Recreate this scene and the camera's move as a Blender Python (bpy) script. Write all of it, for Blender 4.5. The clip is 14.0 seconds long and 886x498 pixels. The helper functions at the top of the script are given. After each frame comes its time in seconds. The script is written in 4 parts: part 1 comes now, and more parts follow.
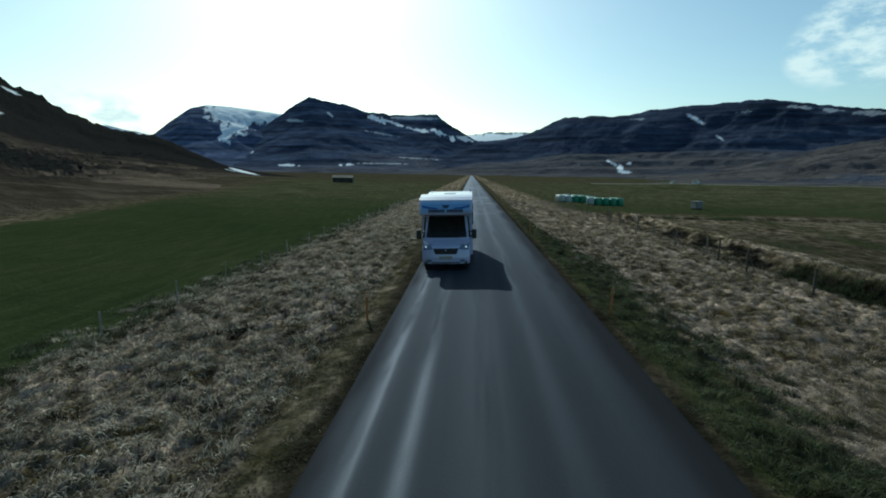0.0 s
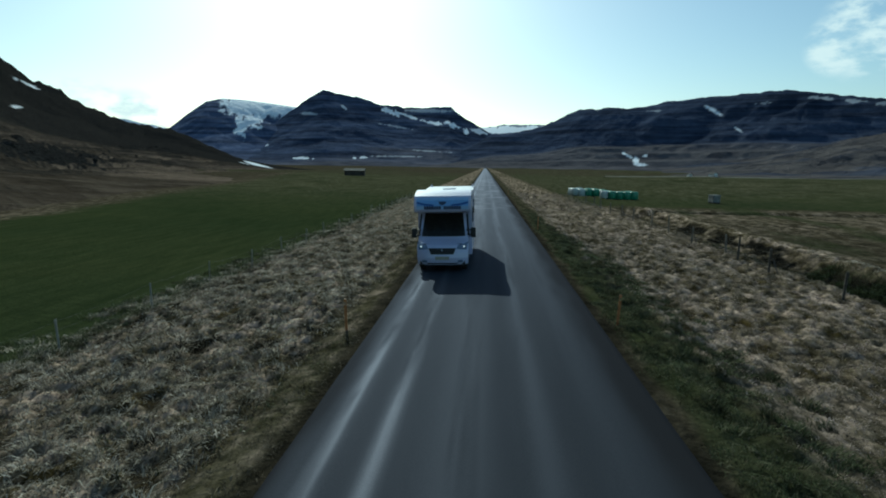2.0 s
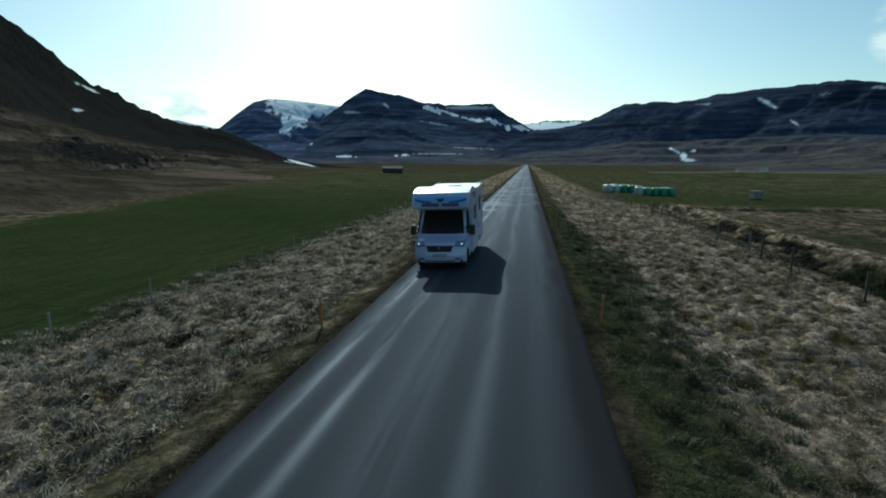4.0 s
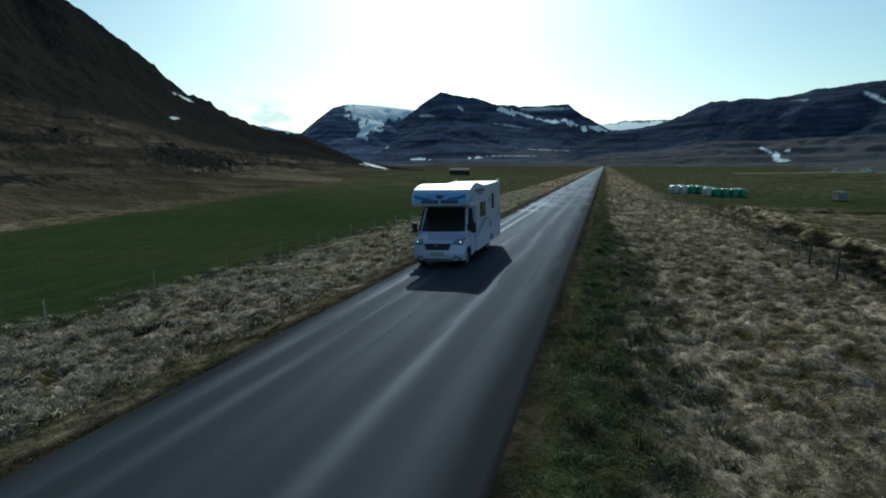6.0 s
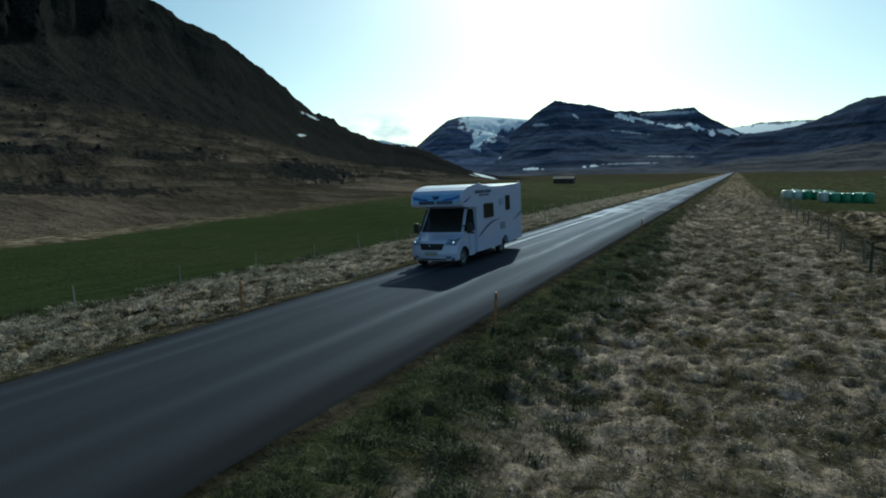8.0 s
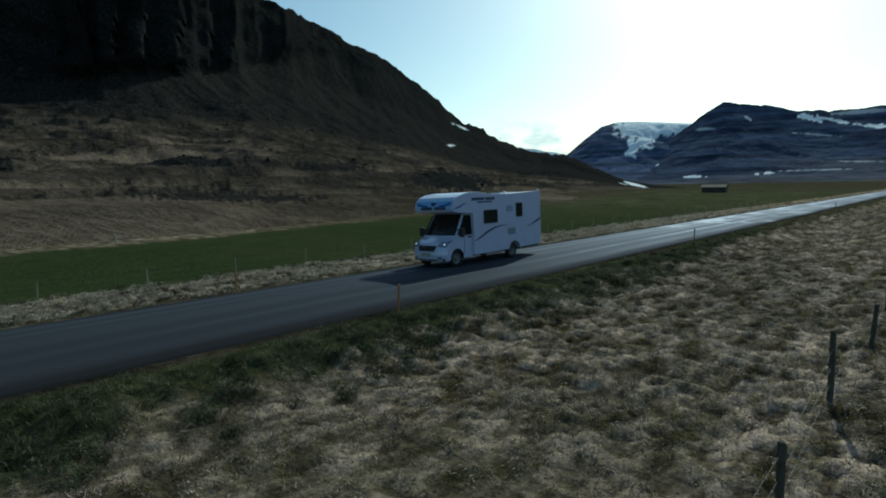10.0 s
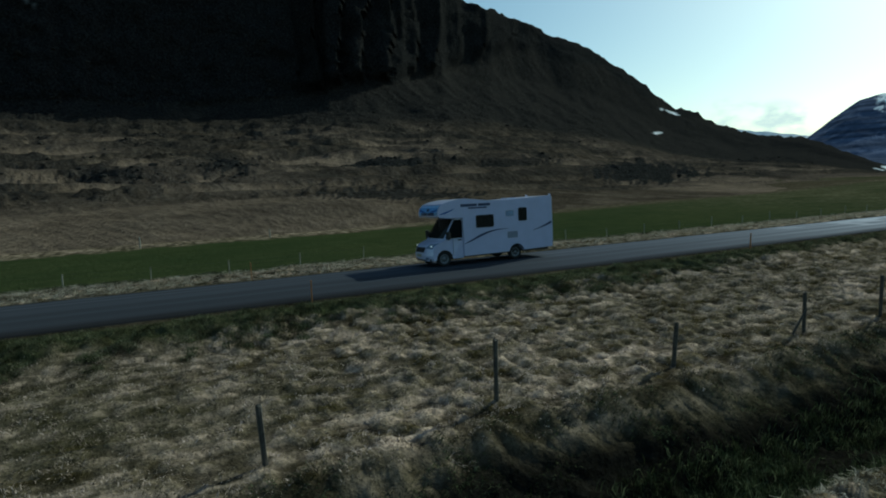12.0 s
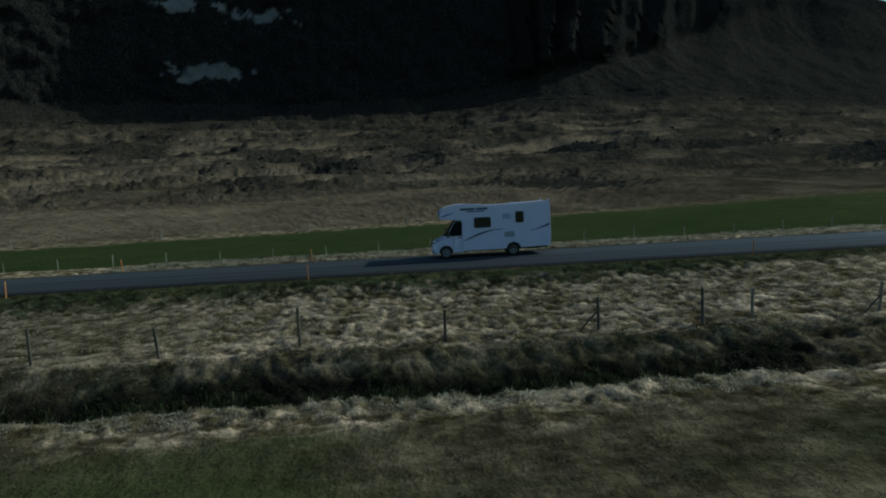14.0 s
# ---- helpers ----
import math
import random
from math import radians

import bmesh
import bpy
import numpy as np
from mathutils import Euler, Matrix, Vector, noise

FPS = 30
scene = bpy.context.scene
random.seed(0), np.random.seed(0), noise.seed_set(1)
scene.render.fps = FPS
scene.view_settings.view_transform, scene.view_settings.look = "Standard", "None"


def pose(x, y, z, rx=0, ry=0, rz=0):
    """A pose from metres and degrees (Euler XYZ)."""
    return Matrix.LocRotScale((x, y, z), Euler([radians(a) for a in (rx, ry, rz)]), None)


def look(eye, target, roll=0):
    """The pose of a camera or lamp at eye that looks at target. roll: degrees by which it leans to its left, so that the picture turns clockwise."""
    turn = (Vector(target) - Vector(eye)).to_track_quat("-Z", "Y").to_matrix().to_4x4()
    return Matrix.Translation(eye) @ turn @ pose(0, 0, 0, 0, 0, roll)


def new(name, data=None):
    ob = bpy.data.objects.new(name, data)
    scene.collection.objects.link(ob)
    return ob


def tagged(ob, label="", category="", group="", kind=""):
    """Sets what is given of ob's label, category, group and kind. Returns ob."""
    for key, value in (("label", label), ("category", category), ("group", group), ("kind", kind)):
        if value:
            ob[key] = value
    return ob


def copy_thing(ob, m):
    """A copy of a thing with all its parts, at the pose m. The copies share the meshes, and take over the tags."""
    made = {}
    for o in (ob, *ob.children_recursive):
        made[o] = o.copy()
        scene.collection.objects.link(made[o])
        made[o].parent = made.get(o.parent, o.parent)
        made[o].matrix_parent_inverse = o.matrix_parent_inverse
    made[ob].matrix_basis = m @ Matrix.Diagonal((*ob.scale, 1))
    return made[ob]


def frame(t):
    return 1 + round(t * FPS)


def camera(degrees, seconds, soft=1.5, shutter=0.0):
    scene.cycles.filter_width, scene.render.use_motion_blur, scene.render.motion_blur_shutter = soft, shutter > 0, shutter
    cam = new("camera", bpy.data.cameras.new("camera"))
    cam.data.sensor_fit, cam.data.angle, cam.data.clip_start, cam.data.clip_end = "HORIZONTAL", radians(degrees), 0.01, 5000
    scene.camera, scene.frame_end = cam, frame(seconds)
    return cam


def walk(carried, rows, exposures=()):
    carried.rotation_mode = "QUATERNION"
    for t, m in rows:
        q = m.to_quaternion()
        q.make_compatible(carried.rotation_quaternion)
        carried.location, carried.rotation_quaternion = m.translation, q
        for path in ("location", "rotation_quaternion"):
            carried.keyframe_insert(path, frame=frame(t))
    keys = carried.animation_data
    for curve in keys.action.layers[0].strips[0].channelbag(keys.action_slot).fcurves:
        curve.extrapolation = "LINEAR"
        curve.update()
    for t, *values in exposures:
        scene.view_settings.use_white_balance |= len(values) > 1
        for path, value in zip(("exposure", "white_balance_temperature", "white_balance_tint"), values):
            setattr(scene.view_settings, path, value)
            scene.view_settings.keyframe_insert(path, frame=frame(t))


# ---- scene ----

# ================= camera and walk =================
cam = camera(77.9, 14.0, soft=1.9)
PATH = [
    (0, pose(0.99, -23.06, 4.14, 82.14, -0.93, 2.94)),
    (0.5, pose(1.05, -22.54, 4.19, 81.86, -0.92, 2.92)),
    (1, pose(1.17, -22.04, 4.19, 81.70, -0.93, 3.07)),
    (1.5, pose(1.37, -21.63, 4.20, 81.47, -0.90, 3.68)),
    (2, pose(1.60, -21.39, 4.20, 81.38, -0.86, 4.37)),
    (2.5, pose(1.88, -21.24, 4.21, 81.37, -0.81, 4.96)),
    (3, pose(2.27, -21.15, 4.23, 81.19, -0.66, 6.00)),
    (5.5, pose(5.27, -20.29, 4.04, 81.17, -0.15, 14.02)),
    (6, pose(6.03, -19.85, 3.96, 81.26, -0.05, 16.28)),
    (6.5, pose(6.96, -19.36, 3.85, 81.45, 0.09, 18.64)),
    (7, pose(7.95, -18.98, 3.75, 81.72, 0.32, 21.01)),
    (7.5, pose(9.04, -18.63, 3.68, 82.12, 0.56, 24.15)),
    (8, pose(10.38, -18.43, 3.58, 82.41, 0.93, 27.97)),
    (10.5, pose(18.67, -15.34, 3.47, 83.72, 1.21, 48.32)),
    (11, pose(20.71, -13.81, 3.60, 83.84, 1.67, 53.78)),
    (11.5, pose(22.62, -12.23, 3.76, 83.73, 1.86, 58.73)),
    (12, pose(24.56, -10.33, 3.93, 83.35, 2.11, 64.34)),
    (12.5, pose(26.58, -7.92, 4.12, 83.06, 2.41, 70.61)),
    (13, pose(28.68, -5.53, 4.38, 82.89, 2.60, 75.90)),
    (13.5, pose(30.95, -3.10, 4.63, 82.71, 2.70, 81.47)),
    (14, pose(33.32, -0.57, 4.88, 82.51, 2.82, 87.28)),
]
walk(cam, PATH, exposures=[(0, -0.05, 5850, -16), (8, -0.08, 5900, -17), (11, -0.12, 5950, -18), (14, -0.24, 6050, -21)])

# ================= world and sun =================
SUN_AZ, SUN_EL = -16.8, 31.0
world = bpy.data.worlds.new("world")
scene.world = world
world.use_nodes = True
wt = world.node_tree
wt.nodes.clear()
sky = wt.nodes.new("ShaderNodeTexSky")
sky.sky_type = "NISHITA"
sky.sun_disc = False
sky.sun_elevation = radians(SUN_EL)
sky.sun_rotation = radians(SUN_AZ)
sky.air_density, sky.dust_density, sky.ozone_density = 1.0, 0.9, 1.7
bg = wt.nodes.new("ShaderNodeBackground")
bg.inputs["Strength"].default_value = 0.11
wout = wt.nodes.new("ShaderNodeOutputWorld")
wtc = wt.nodes.new("ShaderNodeTexCoord")
wn = wt.nodes.new("ShaderNodeTexNoise")
wn.inputs["Scale"].default_value, wn.inputs["Detail"].default_value, wn.inputs["Roughness"].default_value = 16.0, 8.0, 0.62
wmap = wt.nodes.new("ShaderNodeMapping")
wmap.inputs["Scale"].default_value = (1.0, 1.0, 2.2)
wt.links.new(wtc.outputs["Generated"], wmap.inputs["Vector"])
wt.links.new(wmap.outputs[0], wn.inputs["Vector"])
cover = None
for caz, cel, lo, hi in ((33.0, 11.2, 0.9965, 0.9990), (30.2, 10.3, 0.9988, 0.9996), (34.5, 13.6, 0.9970, 0.9992), (-33.5, 2.9, 0.9978, 0.9992), (-36.5, 4.2, 0.9985, 0.9995), (-37.6, 6.3, 0.99985, 0.99996)):
    dot = wt.nodes.new("ShaderNodeVectorMath")
    dot.operation = "DOT_PRODUCT"
    wt.links.new(wtc.outputs["Generated"], dot.inputs[0])
    ca, ce = radians(caz), radians(cel)
    dot.inputs[1].default_value = (math.sin(ca) * math.cos(ce), math.cos(ca) * math.cos(ce), math.sin(ce))
    mr = wt.nodes.new("ShaderNodeMapRange")
    mr.interpolation_type = "SMOOTHSTEP"
    mr.inputs["From Min"].default_value, mr.inputs["From Max"].default_value = lo, hi
    wt.links.new(dot.outputs["Value"], mr.inputs["Value"])
    if cover is None:
        cover = mr.outputs[0]
    else:
        mxm = wt.nodes.new("ShaderNodeMath")
        mxm.operation = "MAXIMUM"
        wt.links.new(cover, mxm.inputs[0])
        wt.links.new(mr.outputs[0], mxm.inputs[1])
        cover = mxm.outputs[0]
cr = wt.nodes.new("ShaderNodeMapRange")
cr.interpolation_type = "SMOOTHSTEP"
cr.inputs["From Min"].default_value, cr.inputs["From Max"].default_value, cr.inputs["To Max"].default_value = 0.36, 0.62, 0.95
wt.links.new(wn.outputs["Fac"], cr.inputs["Value"])
addn = wt.nodes.new("ShaderNodeMath")
addn.operation = "MULTIPLY"
wt.links.new(cover, addn.inputs[0])
wt.links.new(cr.outputs[0], addn.inputs[1])
wmix = wt.nodes.new("ShaderNodeMix")
wmix.data_type = "RGBA"
wt.links.new(addn.outputs[0], wmix.inputs[0])
wt.links.new(sky.outputs[0], wmix.inputs[6])
wmix.inputs[7].default_value = (7.6, 8.0, 8.6, 1)
wt.links.new(wmix.outputs[2], bg.inputs[0])
wt.links.new(bg.outputs[0], wout.inputs[0])

sun_dir = Vector((math.sin(radians(SUN_AZ)) * math.cos(radians(SUN_EL)),
                  math.cos(radians(SUN_AZ)) * math.cos(radians(SUN_EL)), math.sin(radians(SUN_EL))))
sun_data = bpy.data.lights.new("sun", "SUN")
sun_data.energy, sun_data.angle, sun_data.color = 3.3, radians(0.53), (1.0, 0.96, 0.9)
sun = new("sun", sun_data)
sun.matrix_world = look(sun_dir * 50, (0, 0, 0))

# ================= materials =================


def mat(name, rough=0.8, metal=0.0, spec=0.5):
    m = bpy.data.materials.new(name)
    m.use_nodes = True
    b = m.node_tree.nodes["Principled BSDF"]
    b.inputs["Roughness"].default_value, b.inputs["Metallic"].default_value = rough, metal
    b.inputs["Specular IOR Level"].default_value = spec
    return m, m.node_tree, b


def node(nt, kind, **values):
    n = nt.nodes.new(kind)
    for key, value in values.items():
        if key in n.inputs:
            n.inputs[key].default_value = value
    return n


def noise_tex(nt, scale, detail=5, rough=0.6, vec=None):
    n = node(nt, "ShaderNodeTexNoise", Scale=scale, Detail=detail, Roughness=rough)
    if vec is not None:
        nt.links.new(vec, n.inputs["Vector"])
    return n


def ramp(nt, fac, stops):
    r = nt.nodes.new("ShaderNodeValToRGB")
    e = r.color_ramp.elements
    while len(e) < len(stops):
        e.new(0.5)
    for i, (p, c) in enumerate(stops):
        e[i].position = p
        e[i].color = (*c, 1) if len(c) == 3 else c
    nt.links.new(fac, r.inputs[0])
    return r.outputs[0]


def mixc(nt, fac, a, b, kind="MIX"):
    m = nt.nodes.new("ShaderNodeMix")
    m.data_type, m.blend_type = "RGBA", kind
    for sock, v in ((m.inputs[0], fac), (m.inputs[6], a), (m.inputs[7], b)):
        if hasattr(v, "is_linked"):
            nt.links.new(v, sock)
        else:
            sock.default_value = v if not isinstance(v, tuple) or len(v) == 4 else (*v, 1)
    return m.outputs[2]


def bump(nt, b, height, strength=0.5, dist=0.05, chain=None):
    n = node(nt, "ShaderNodeBump", Strength=strength, Distance=dist)
    nt.links.new(height, n.inputs["Height"])
    if chain is not None:
        nt.links.new(chain, n.inputs["Normal"])
    nt.links.new(n.outputs[0], b.inputs["Normal"])
    return n.outputs[0]


def coords(nt, scale=(1, 1, 1)):
    g = nt.nodes.new("ShaderNodeNewGeometry")
    m = node(nt, "ShaderNodeMapping")
    m.inputs["Scale"].default_value = scale
    nt.links.new(g.outputs["Position"], m.inputs["Vector"])
    return m.outputs[0]


def plain(name, col, rough=0.5, metal=0.0, var=0.12, scale=6.0, spec=0.5, coat=0.0):
    m, nt, b = mat(name, rough, metal, spec)
    tc = nt.nodes.new("ShaderNodeTexCoord")
    n = noise_tex(nt, scale, 6, 0.65, tc.outputs["Object"])
    lo = tuple(max(0, c * (1 - var)) for c in col)
    hi = tuple(min(1, c * (1 + var)) for c in col)
    nt.links.new(ramp(nt, n.outputs["Fac"], [(0.3, lo), (0.7, hi)]), b.inputs["Base Color"])
    b.inputs["Coat Weight"].default_value = coat
    n2 = noise_tex(nt, scale * 9, 4, 0.6, tc.outputs["Object"])
    r = node(nt, "ShaderNodeMapRange")
    r.inputs["To Min"].default_value, r.inputs["To Max"].default_value = max(0.02, rough - 0.07), min(1, rough + 0.1)
    nt.links.new(n2.outputs["Fac"], r.inputs["Value"])
    nt.links.new(r.outputs[0], b.inputs["Roughness"])
    return m


M_WHITE = plain("van_white_paint", (0.47, 0.485, 0.66), 0.3, coat=0.4, var=0.05, scale=2)
M_GLASS = plain("van_dark_glass", (0.017, 0.017, 0.015), 0.14, var=0.4, spec=0.25)
M_CABGLASS = plain("cab_side_glass", (0.006, 0.008, 0.009), 0.3, var=0.3, spec=0.03)
M_BLACK = plain("black_plastic", (0.012, 0.012, 0.013), 0.6)
M_RUBBER = plain("tyre_rubber", (0.016, 0.016, 0.016), 0.85)
M_RIM = plain("wheel_silver", (0.16, 0.165, 0.175), 0.5, metal=0.3)
M_BLUE = plain("decal_blue", (0.02, 0.08, 0.3), 0.35)
M_NAVY = plain("decal_navy", (0.025, 0.04, 0.1), 0.35)
M_PALEBLUE = plain("decal_pale_blue", (0.31, 0.46, 0.7), 0.35, var=0.1)
M_SKYBLUE = plain("decal_sky_blue", (0.19, 0.36, 0.67), 0.35, var=0.1)
M_GREY = plain("decal_grey", (0.2, 0.22, 0.28), 0.4)
M_CHROME = plain("chrome", (0.7, 0.7, 0.72), 0.15, metal=1.0)
M_LENS = plain("headlight_lens", (0.15, 0.19, 0.28), 0.12, spec=0.8)
M_PLATE = plain("plate_white", (0.3, 0.29, 0.24), 0.5)
M_RED = plain("red_lens", (0.35, 0.02, 0.02), 0.2)
M_POST = plain("weathered_wood", (0.06, 0.052, 0.043), 0.9, var=0.5, scale=9)
M_POSTFAR = plain("far_post_wood", (0.17, 0.148, 0.12), 0.9, var=0.35, scale=9)
M_POSTPALE = plain("pale_wood", (0.24, 0.225, 0.19), 0.9, var=0.3, scale=9)
M_WIRE = plain("galvanised_wire", (0.05, 0.05, 0.05), 0.7)
M_YELLOW = plain("marker_yellow", (0.32, 0.13, 0.04), 0.6, var=0.25)
M_BALEGREEN = plain("bale_green_film", (0.05, 0.22, 0.12), 0.4, var=0.3, scale=3)
M_BALEWHITE = plain("bale_white_film", (0.42, 0.47, 0.44), 0.4, var=0.2, scale=3)
M_BOULDER = plain("boulder_rock", (0.034, 0.03, 0.026), 1.0, var=0.6, scale=0.4, spec=0.02)
M_CRATE = plain("pale_grey_box", (0.2, 0.2, 0.19), 0.75, var=0.35, scale=2)
M_TIN = plain("corrugated_roof", (0.035, 0.035, 0.031), 0.9, var=0.4, scale=1)
M_BARN = plain("barn_boards", (0.05, 0.042, 0.035), 0.9, var=0.4, scale=1)
M_PLASTER = plain("white_render", (0.72, 0.73, 0.72), 0.8, var=0.1, scale=1)
M_TRACK = plain("pale_gravel", (0.15, 0.138, 0.11), 0.95, var=0.35, scale=0.3, spec=0.1)
M_LAMP = bpy.data.materials.new("daylight_lamp")
M_LAMP.use_nodes = True
lb = M_LAMP.node_tree.nodes["Principled BSDF"]
lb.inputs["Emission Color"].default_value = (0.9, 0.95, 1, 1)
lb.inputs["Emission Strength"].default_value = 0.6

# asphalt: long polished wheel tracks, held in an attribute of the road
M_ROAD, nt, b = mat("asphalt", 0.8, spec=0.0)
v = coords(nt)
at = nt.nodes.new("ShaderNodeAttribute")
at.attribute_name = "zone"
sep = nt.nodes.new("ShaderNodeSeparateColor")
nt.links.new(at.outputs["Color"], sep.inputs[0])
fine = noise_tex(nt, 55, 6, 0.7, v)
patch = noise_tex(nt, 0.5, 6, 0.65, coords(nt, (2.2, 0.2, 1)))
c1 = ramp(nt, patch.outputs["Fac"], [(0.25, (0.0185, 0.0195, 0.0215)), (0.75, (0.025, 0.0265, 0.029))])
c2 = ramp(nt, fine.outputs["Fac"], [(0.3, (0.6, 0.6, 0.6)), (0.75, (1.35, 1.35, 1.35))])
c = mixc(nt, 1.0, c1, c2, "MULTIPLY")
c = mixc(nt, sep.outputs["Red"], c, mixc(nt, 1.0, c2, (0.032, 0.034, 0.039), "MULTIPLY"))
c = mixc(nt, sep.outputs["Blue"], c, (0.014, 0.013, 0.013))
nt.links.new(c, b.inputs["Base Color"])
nt.links.new(ramp(nt, sep.outputs["Red"], [(0.0, (0.7, 0.7, 0.7)), (0.6, (0.52, 0.52, 0.52)), (1.0, (0.47, 0.47, 0.47))]), b.inputs["Roughness"])
rough_road = b.inputs["Roughness"].links[0].from_socket
rough_normal = bump(nt, b, fine.outputs["Fac"], 0.4, 0.01)
# the bluish gloss of worn bitumen
gl = nt.nodes.new("ShaderNodeBsdfGlossy")
gl.inputs["Color"].default_value = (0.7, 0.75, 0.93, 1)
nt.links.new(rough_road, gl.inputs["Roughness"])
nt.links.new(rough_normal, gl.inputs["Normal"])
lw = node(nt, "ShaderNodeLayerWeight", Blend=0.13)
mx = nt.nodes.new("ShaderNodeMixShader")
worn = node(nt, "ShaderNodeMapRange")
worn.inputs["To Min"].default_value, worn.inputs["To Max"].default_value = 1.0, 2.1
nt.links.new(sep.outputs["Red"], worn.inputs["Value"])
clean = node(nt, "ShaderNodeMapRange")
clean.inputs["To Min"].default_value, clean.inputs["To Max"].default_value = 1.0, 0.3
nt.links.new(sep.outputs["Blue"], clean.inputs["Value"])
base_gloss = node(nt, "ShaderNodeMath")
base_gloss.operation = "MULTIPLY_ADD"
base_gloss.inputs[1].default_value, base_gloss.inputs[2].default_value = 0.11, 0.0155
nt.links.new(lw.outputs["Fresnel"], base_gloss.inputs[0])
sheen = base_gloss.outputs[0]
for factor in (worn.outputs[0], clean.outputs[0]):
    mul = node(nt, "ShaderNodeMath")
    mul.operation = "MULTIPLY"
    nt.links.new(sheen, mul.inputs[0])
    nt.links.new(factor, mul.inputs[1])
    sheen = mul.outputs[0]
nt.links.new(sheen, mx.inputs[0])
nt.links.new(b.outputs[0], mx.inputs[1])
nt.links.new(gl.outputs[0], mx.inputs[2])
nt.links.new(mx.outputs[0], nt.nodes["Material Output"].inputs["Surface"])

# ground: painted by a zone attribute (r green sward, g dry grass, b gravel or mud, alpha tussock height)
M_GROUND, nt, b = mat("ground", 1.0, spec=0.0)
at = nt.nodes.new("ShaderNodeAttribute")
at.attribute_name = "zone"
sep = nt.nodes.new("ShaderNodeSeparateColor")
nt.links.new(at.outputs["Color"], sep.inputs[0])
v = coords(nt)
big = noise_tex(nt, 0.06, 6, 0.6, v)
mid = noise_tex(nt, 0.9, 7, 0.65, v)
fine = noise_tex(nt, 9, 6, 0.7, v)
along = noise_tex(nt, 1.0, 6, 0.7, coords(nt, (1.6, 0.25, 1)))
heath = ramp(nt, mid.outputs["Fac"], [(0.3, (0.03, 0.026, 0.018)), (0.52, (0.075, 0.062, 0.042)), (0.75, (0.14, 0.115, 0.08))])
green = ramp(nt, along.outputs["Fac"], [(0.25, (0.024, 0.033, 0.0145)), (0.75, (0.05, 0.061, 0.028))])
green = mixc(nt, 1.0, green, ramp(nt, big.outputs["Fac"], [(0.3, (0.8, 0.85, 0.8)), (0.7, (1.2, 1.1, 1.0))]), "MULTIPLY")
tuft = noise_tex(nt, 1.0, 7, 0.68, coords(nt, (1.7, 0.75, 1)))
dry = ramp(nt, tuft.outputs["Fac"], [(0.38, (0.055, 0.043, 0.019)), (0.5, (0.155, 0.126, 0.093)), (0.64, (0.46, 0.36, 0.298))])
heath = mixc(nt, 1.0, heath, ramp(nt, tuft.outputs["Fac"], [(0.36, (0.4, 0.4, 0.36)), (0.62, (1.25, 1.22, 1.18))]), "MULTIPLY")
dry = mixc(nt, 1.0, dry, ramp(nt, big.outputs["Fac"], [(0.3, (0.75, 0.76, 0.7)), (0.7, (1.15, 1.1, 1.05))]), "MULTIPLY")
mud_shade = ramp(nt, fine.outputs["Fac"], [(0.3, (0.004, 0.004, 0.003)), (0.7, (0.015, 0.014, 0.012))])
tussock_shade = ramp(nt, at.outputs["Alpha"], [(0.05, (0.42, 0.41, 0.4)), (0.45, (1.0, 0.98, 0.97)), (0.95, (1.35, 1.32, 1.3))])
dry = mixc(nt, 1.0, dry, tussock_shade, "MULTIPLY")
c = mixc(nt, sep.outputs["Red"], heath, green)
c = mixc(nt, sep.outputs["Green"], c, dry)
c = mixc(nt, sep.outputs["Blue"], c, mud_shade)
c = mixc(nt, 1.0, c, ramp(nt, fine.outputs["Fac"], [(0.3, (0.7, 0.7, 0.7)), (0.75, (1.25, 1.25, 1.25))]), "MULTIPLY")
nt.links.new(c, b.inputs["Base Color"])
n1 = bump(nt, b, mid.outputs["Fac"], 0.6, 0.25)
clod = noise_tex(nt, 3.0, 4, 0.6, v)
n1 = bump(nt, b, clod.outputs["Fac"], 0.8, 0.12, n1)
bump(nt, b, fine.outputs["Fac"], 0.7, 0.06, n1)

# hillsides: r rock, g snow, b pale grass
M_HILL, nt, b = mat("hillside", 1.0, spec=0.0)
at = nt.nodes.new("ShaderNodeAttribute")
at.attribute_name = "zone"
sep = nt.nodes.new("ShaderNodeSeparateColor")
nt.links.new(at.outputs["Color"], sep.inputs[0])
v = coords(nt)
big = noise_tex(nt, 0.012, 6, 0.6, v)
mid = noise_tex(nt, 0.09, 7, 0.68, v)
fine = noise_tex(nt, 0.7, 6, 0.7, v)
grass = ramp(nt, mid.outputs["Fac"], [(0.3, (0.034, 0.0265, 0.0195)), (0.5, (0.073, 0.057, 0.0425)), (0.7, (0.124, 0.098, 0.073))])
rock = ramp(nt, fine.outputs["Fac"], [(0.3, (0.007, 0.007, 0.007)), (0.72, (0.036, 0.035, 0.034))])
pale = ramp(nt, mid.outputs["Fac"], [(0.3, (0.122, 0.091, 0.067)), (0.7, (0.215, 0.162, 0.122))])
c = mixc(nt, sep.outputs["Blue"], grass, pale)
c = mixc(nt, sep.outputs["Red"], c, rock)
c = mixc(nt, 1.0, c, ramp(nt, fine.outputs["Fac"], [(0.3, (0.6, 0.6, 0.6)), (0.75, (1.3, 1.3, 1.3))]), "MULTIPLY")
c = mixc(nt, sep.outputs["Green"], c, (0.85, 0.87, 0.9))
nt.links.new(c, b.inputs["Base Color"])
n1 = bump(nt, b, mid.outputs["Fac"], 0.8, 4.0)
bump(nt, b, fine.outputs["Fac"], 0.8, 0.8, n1)

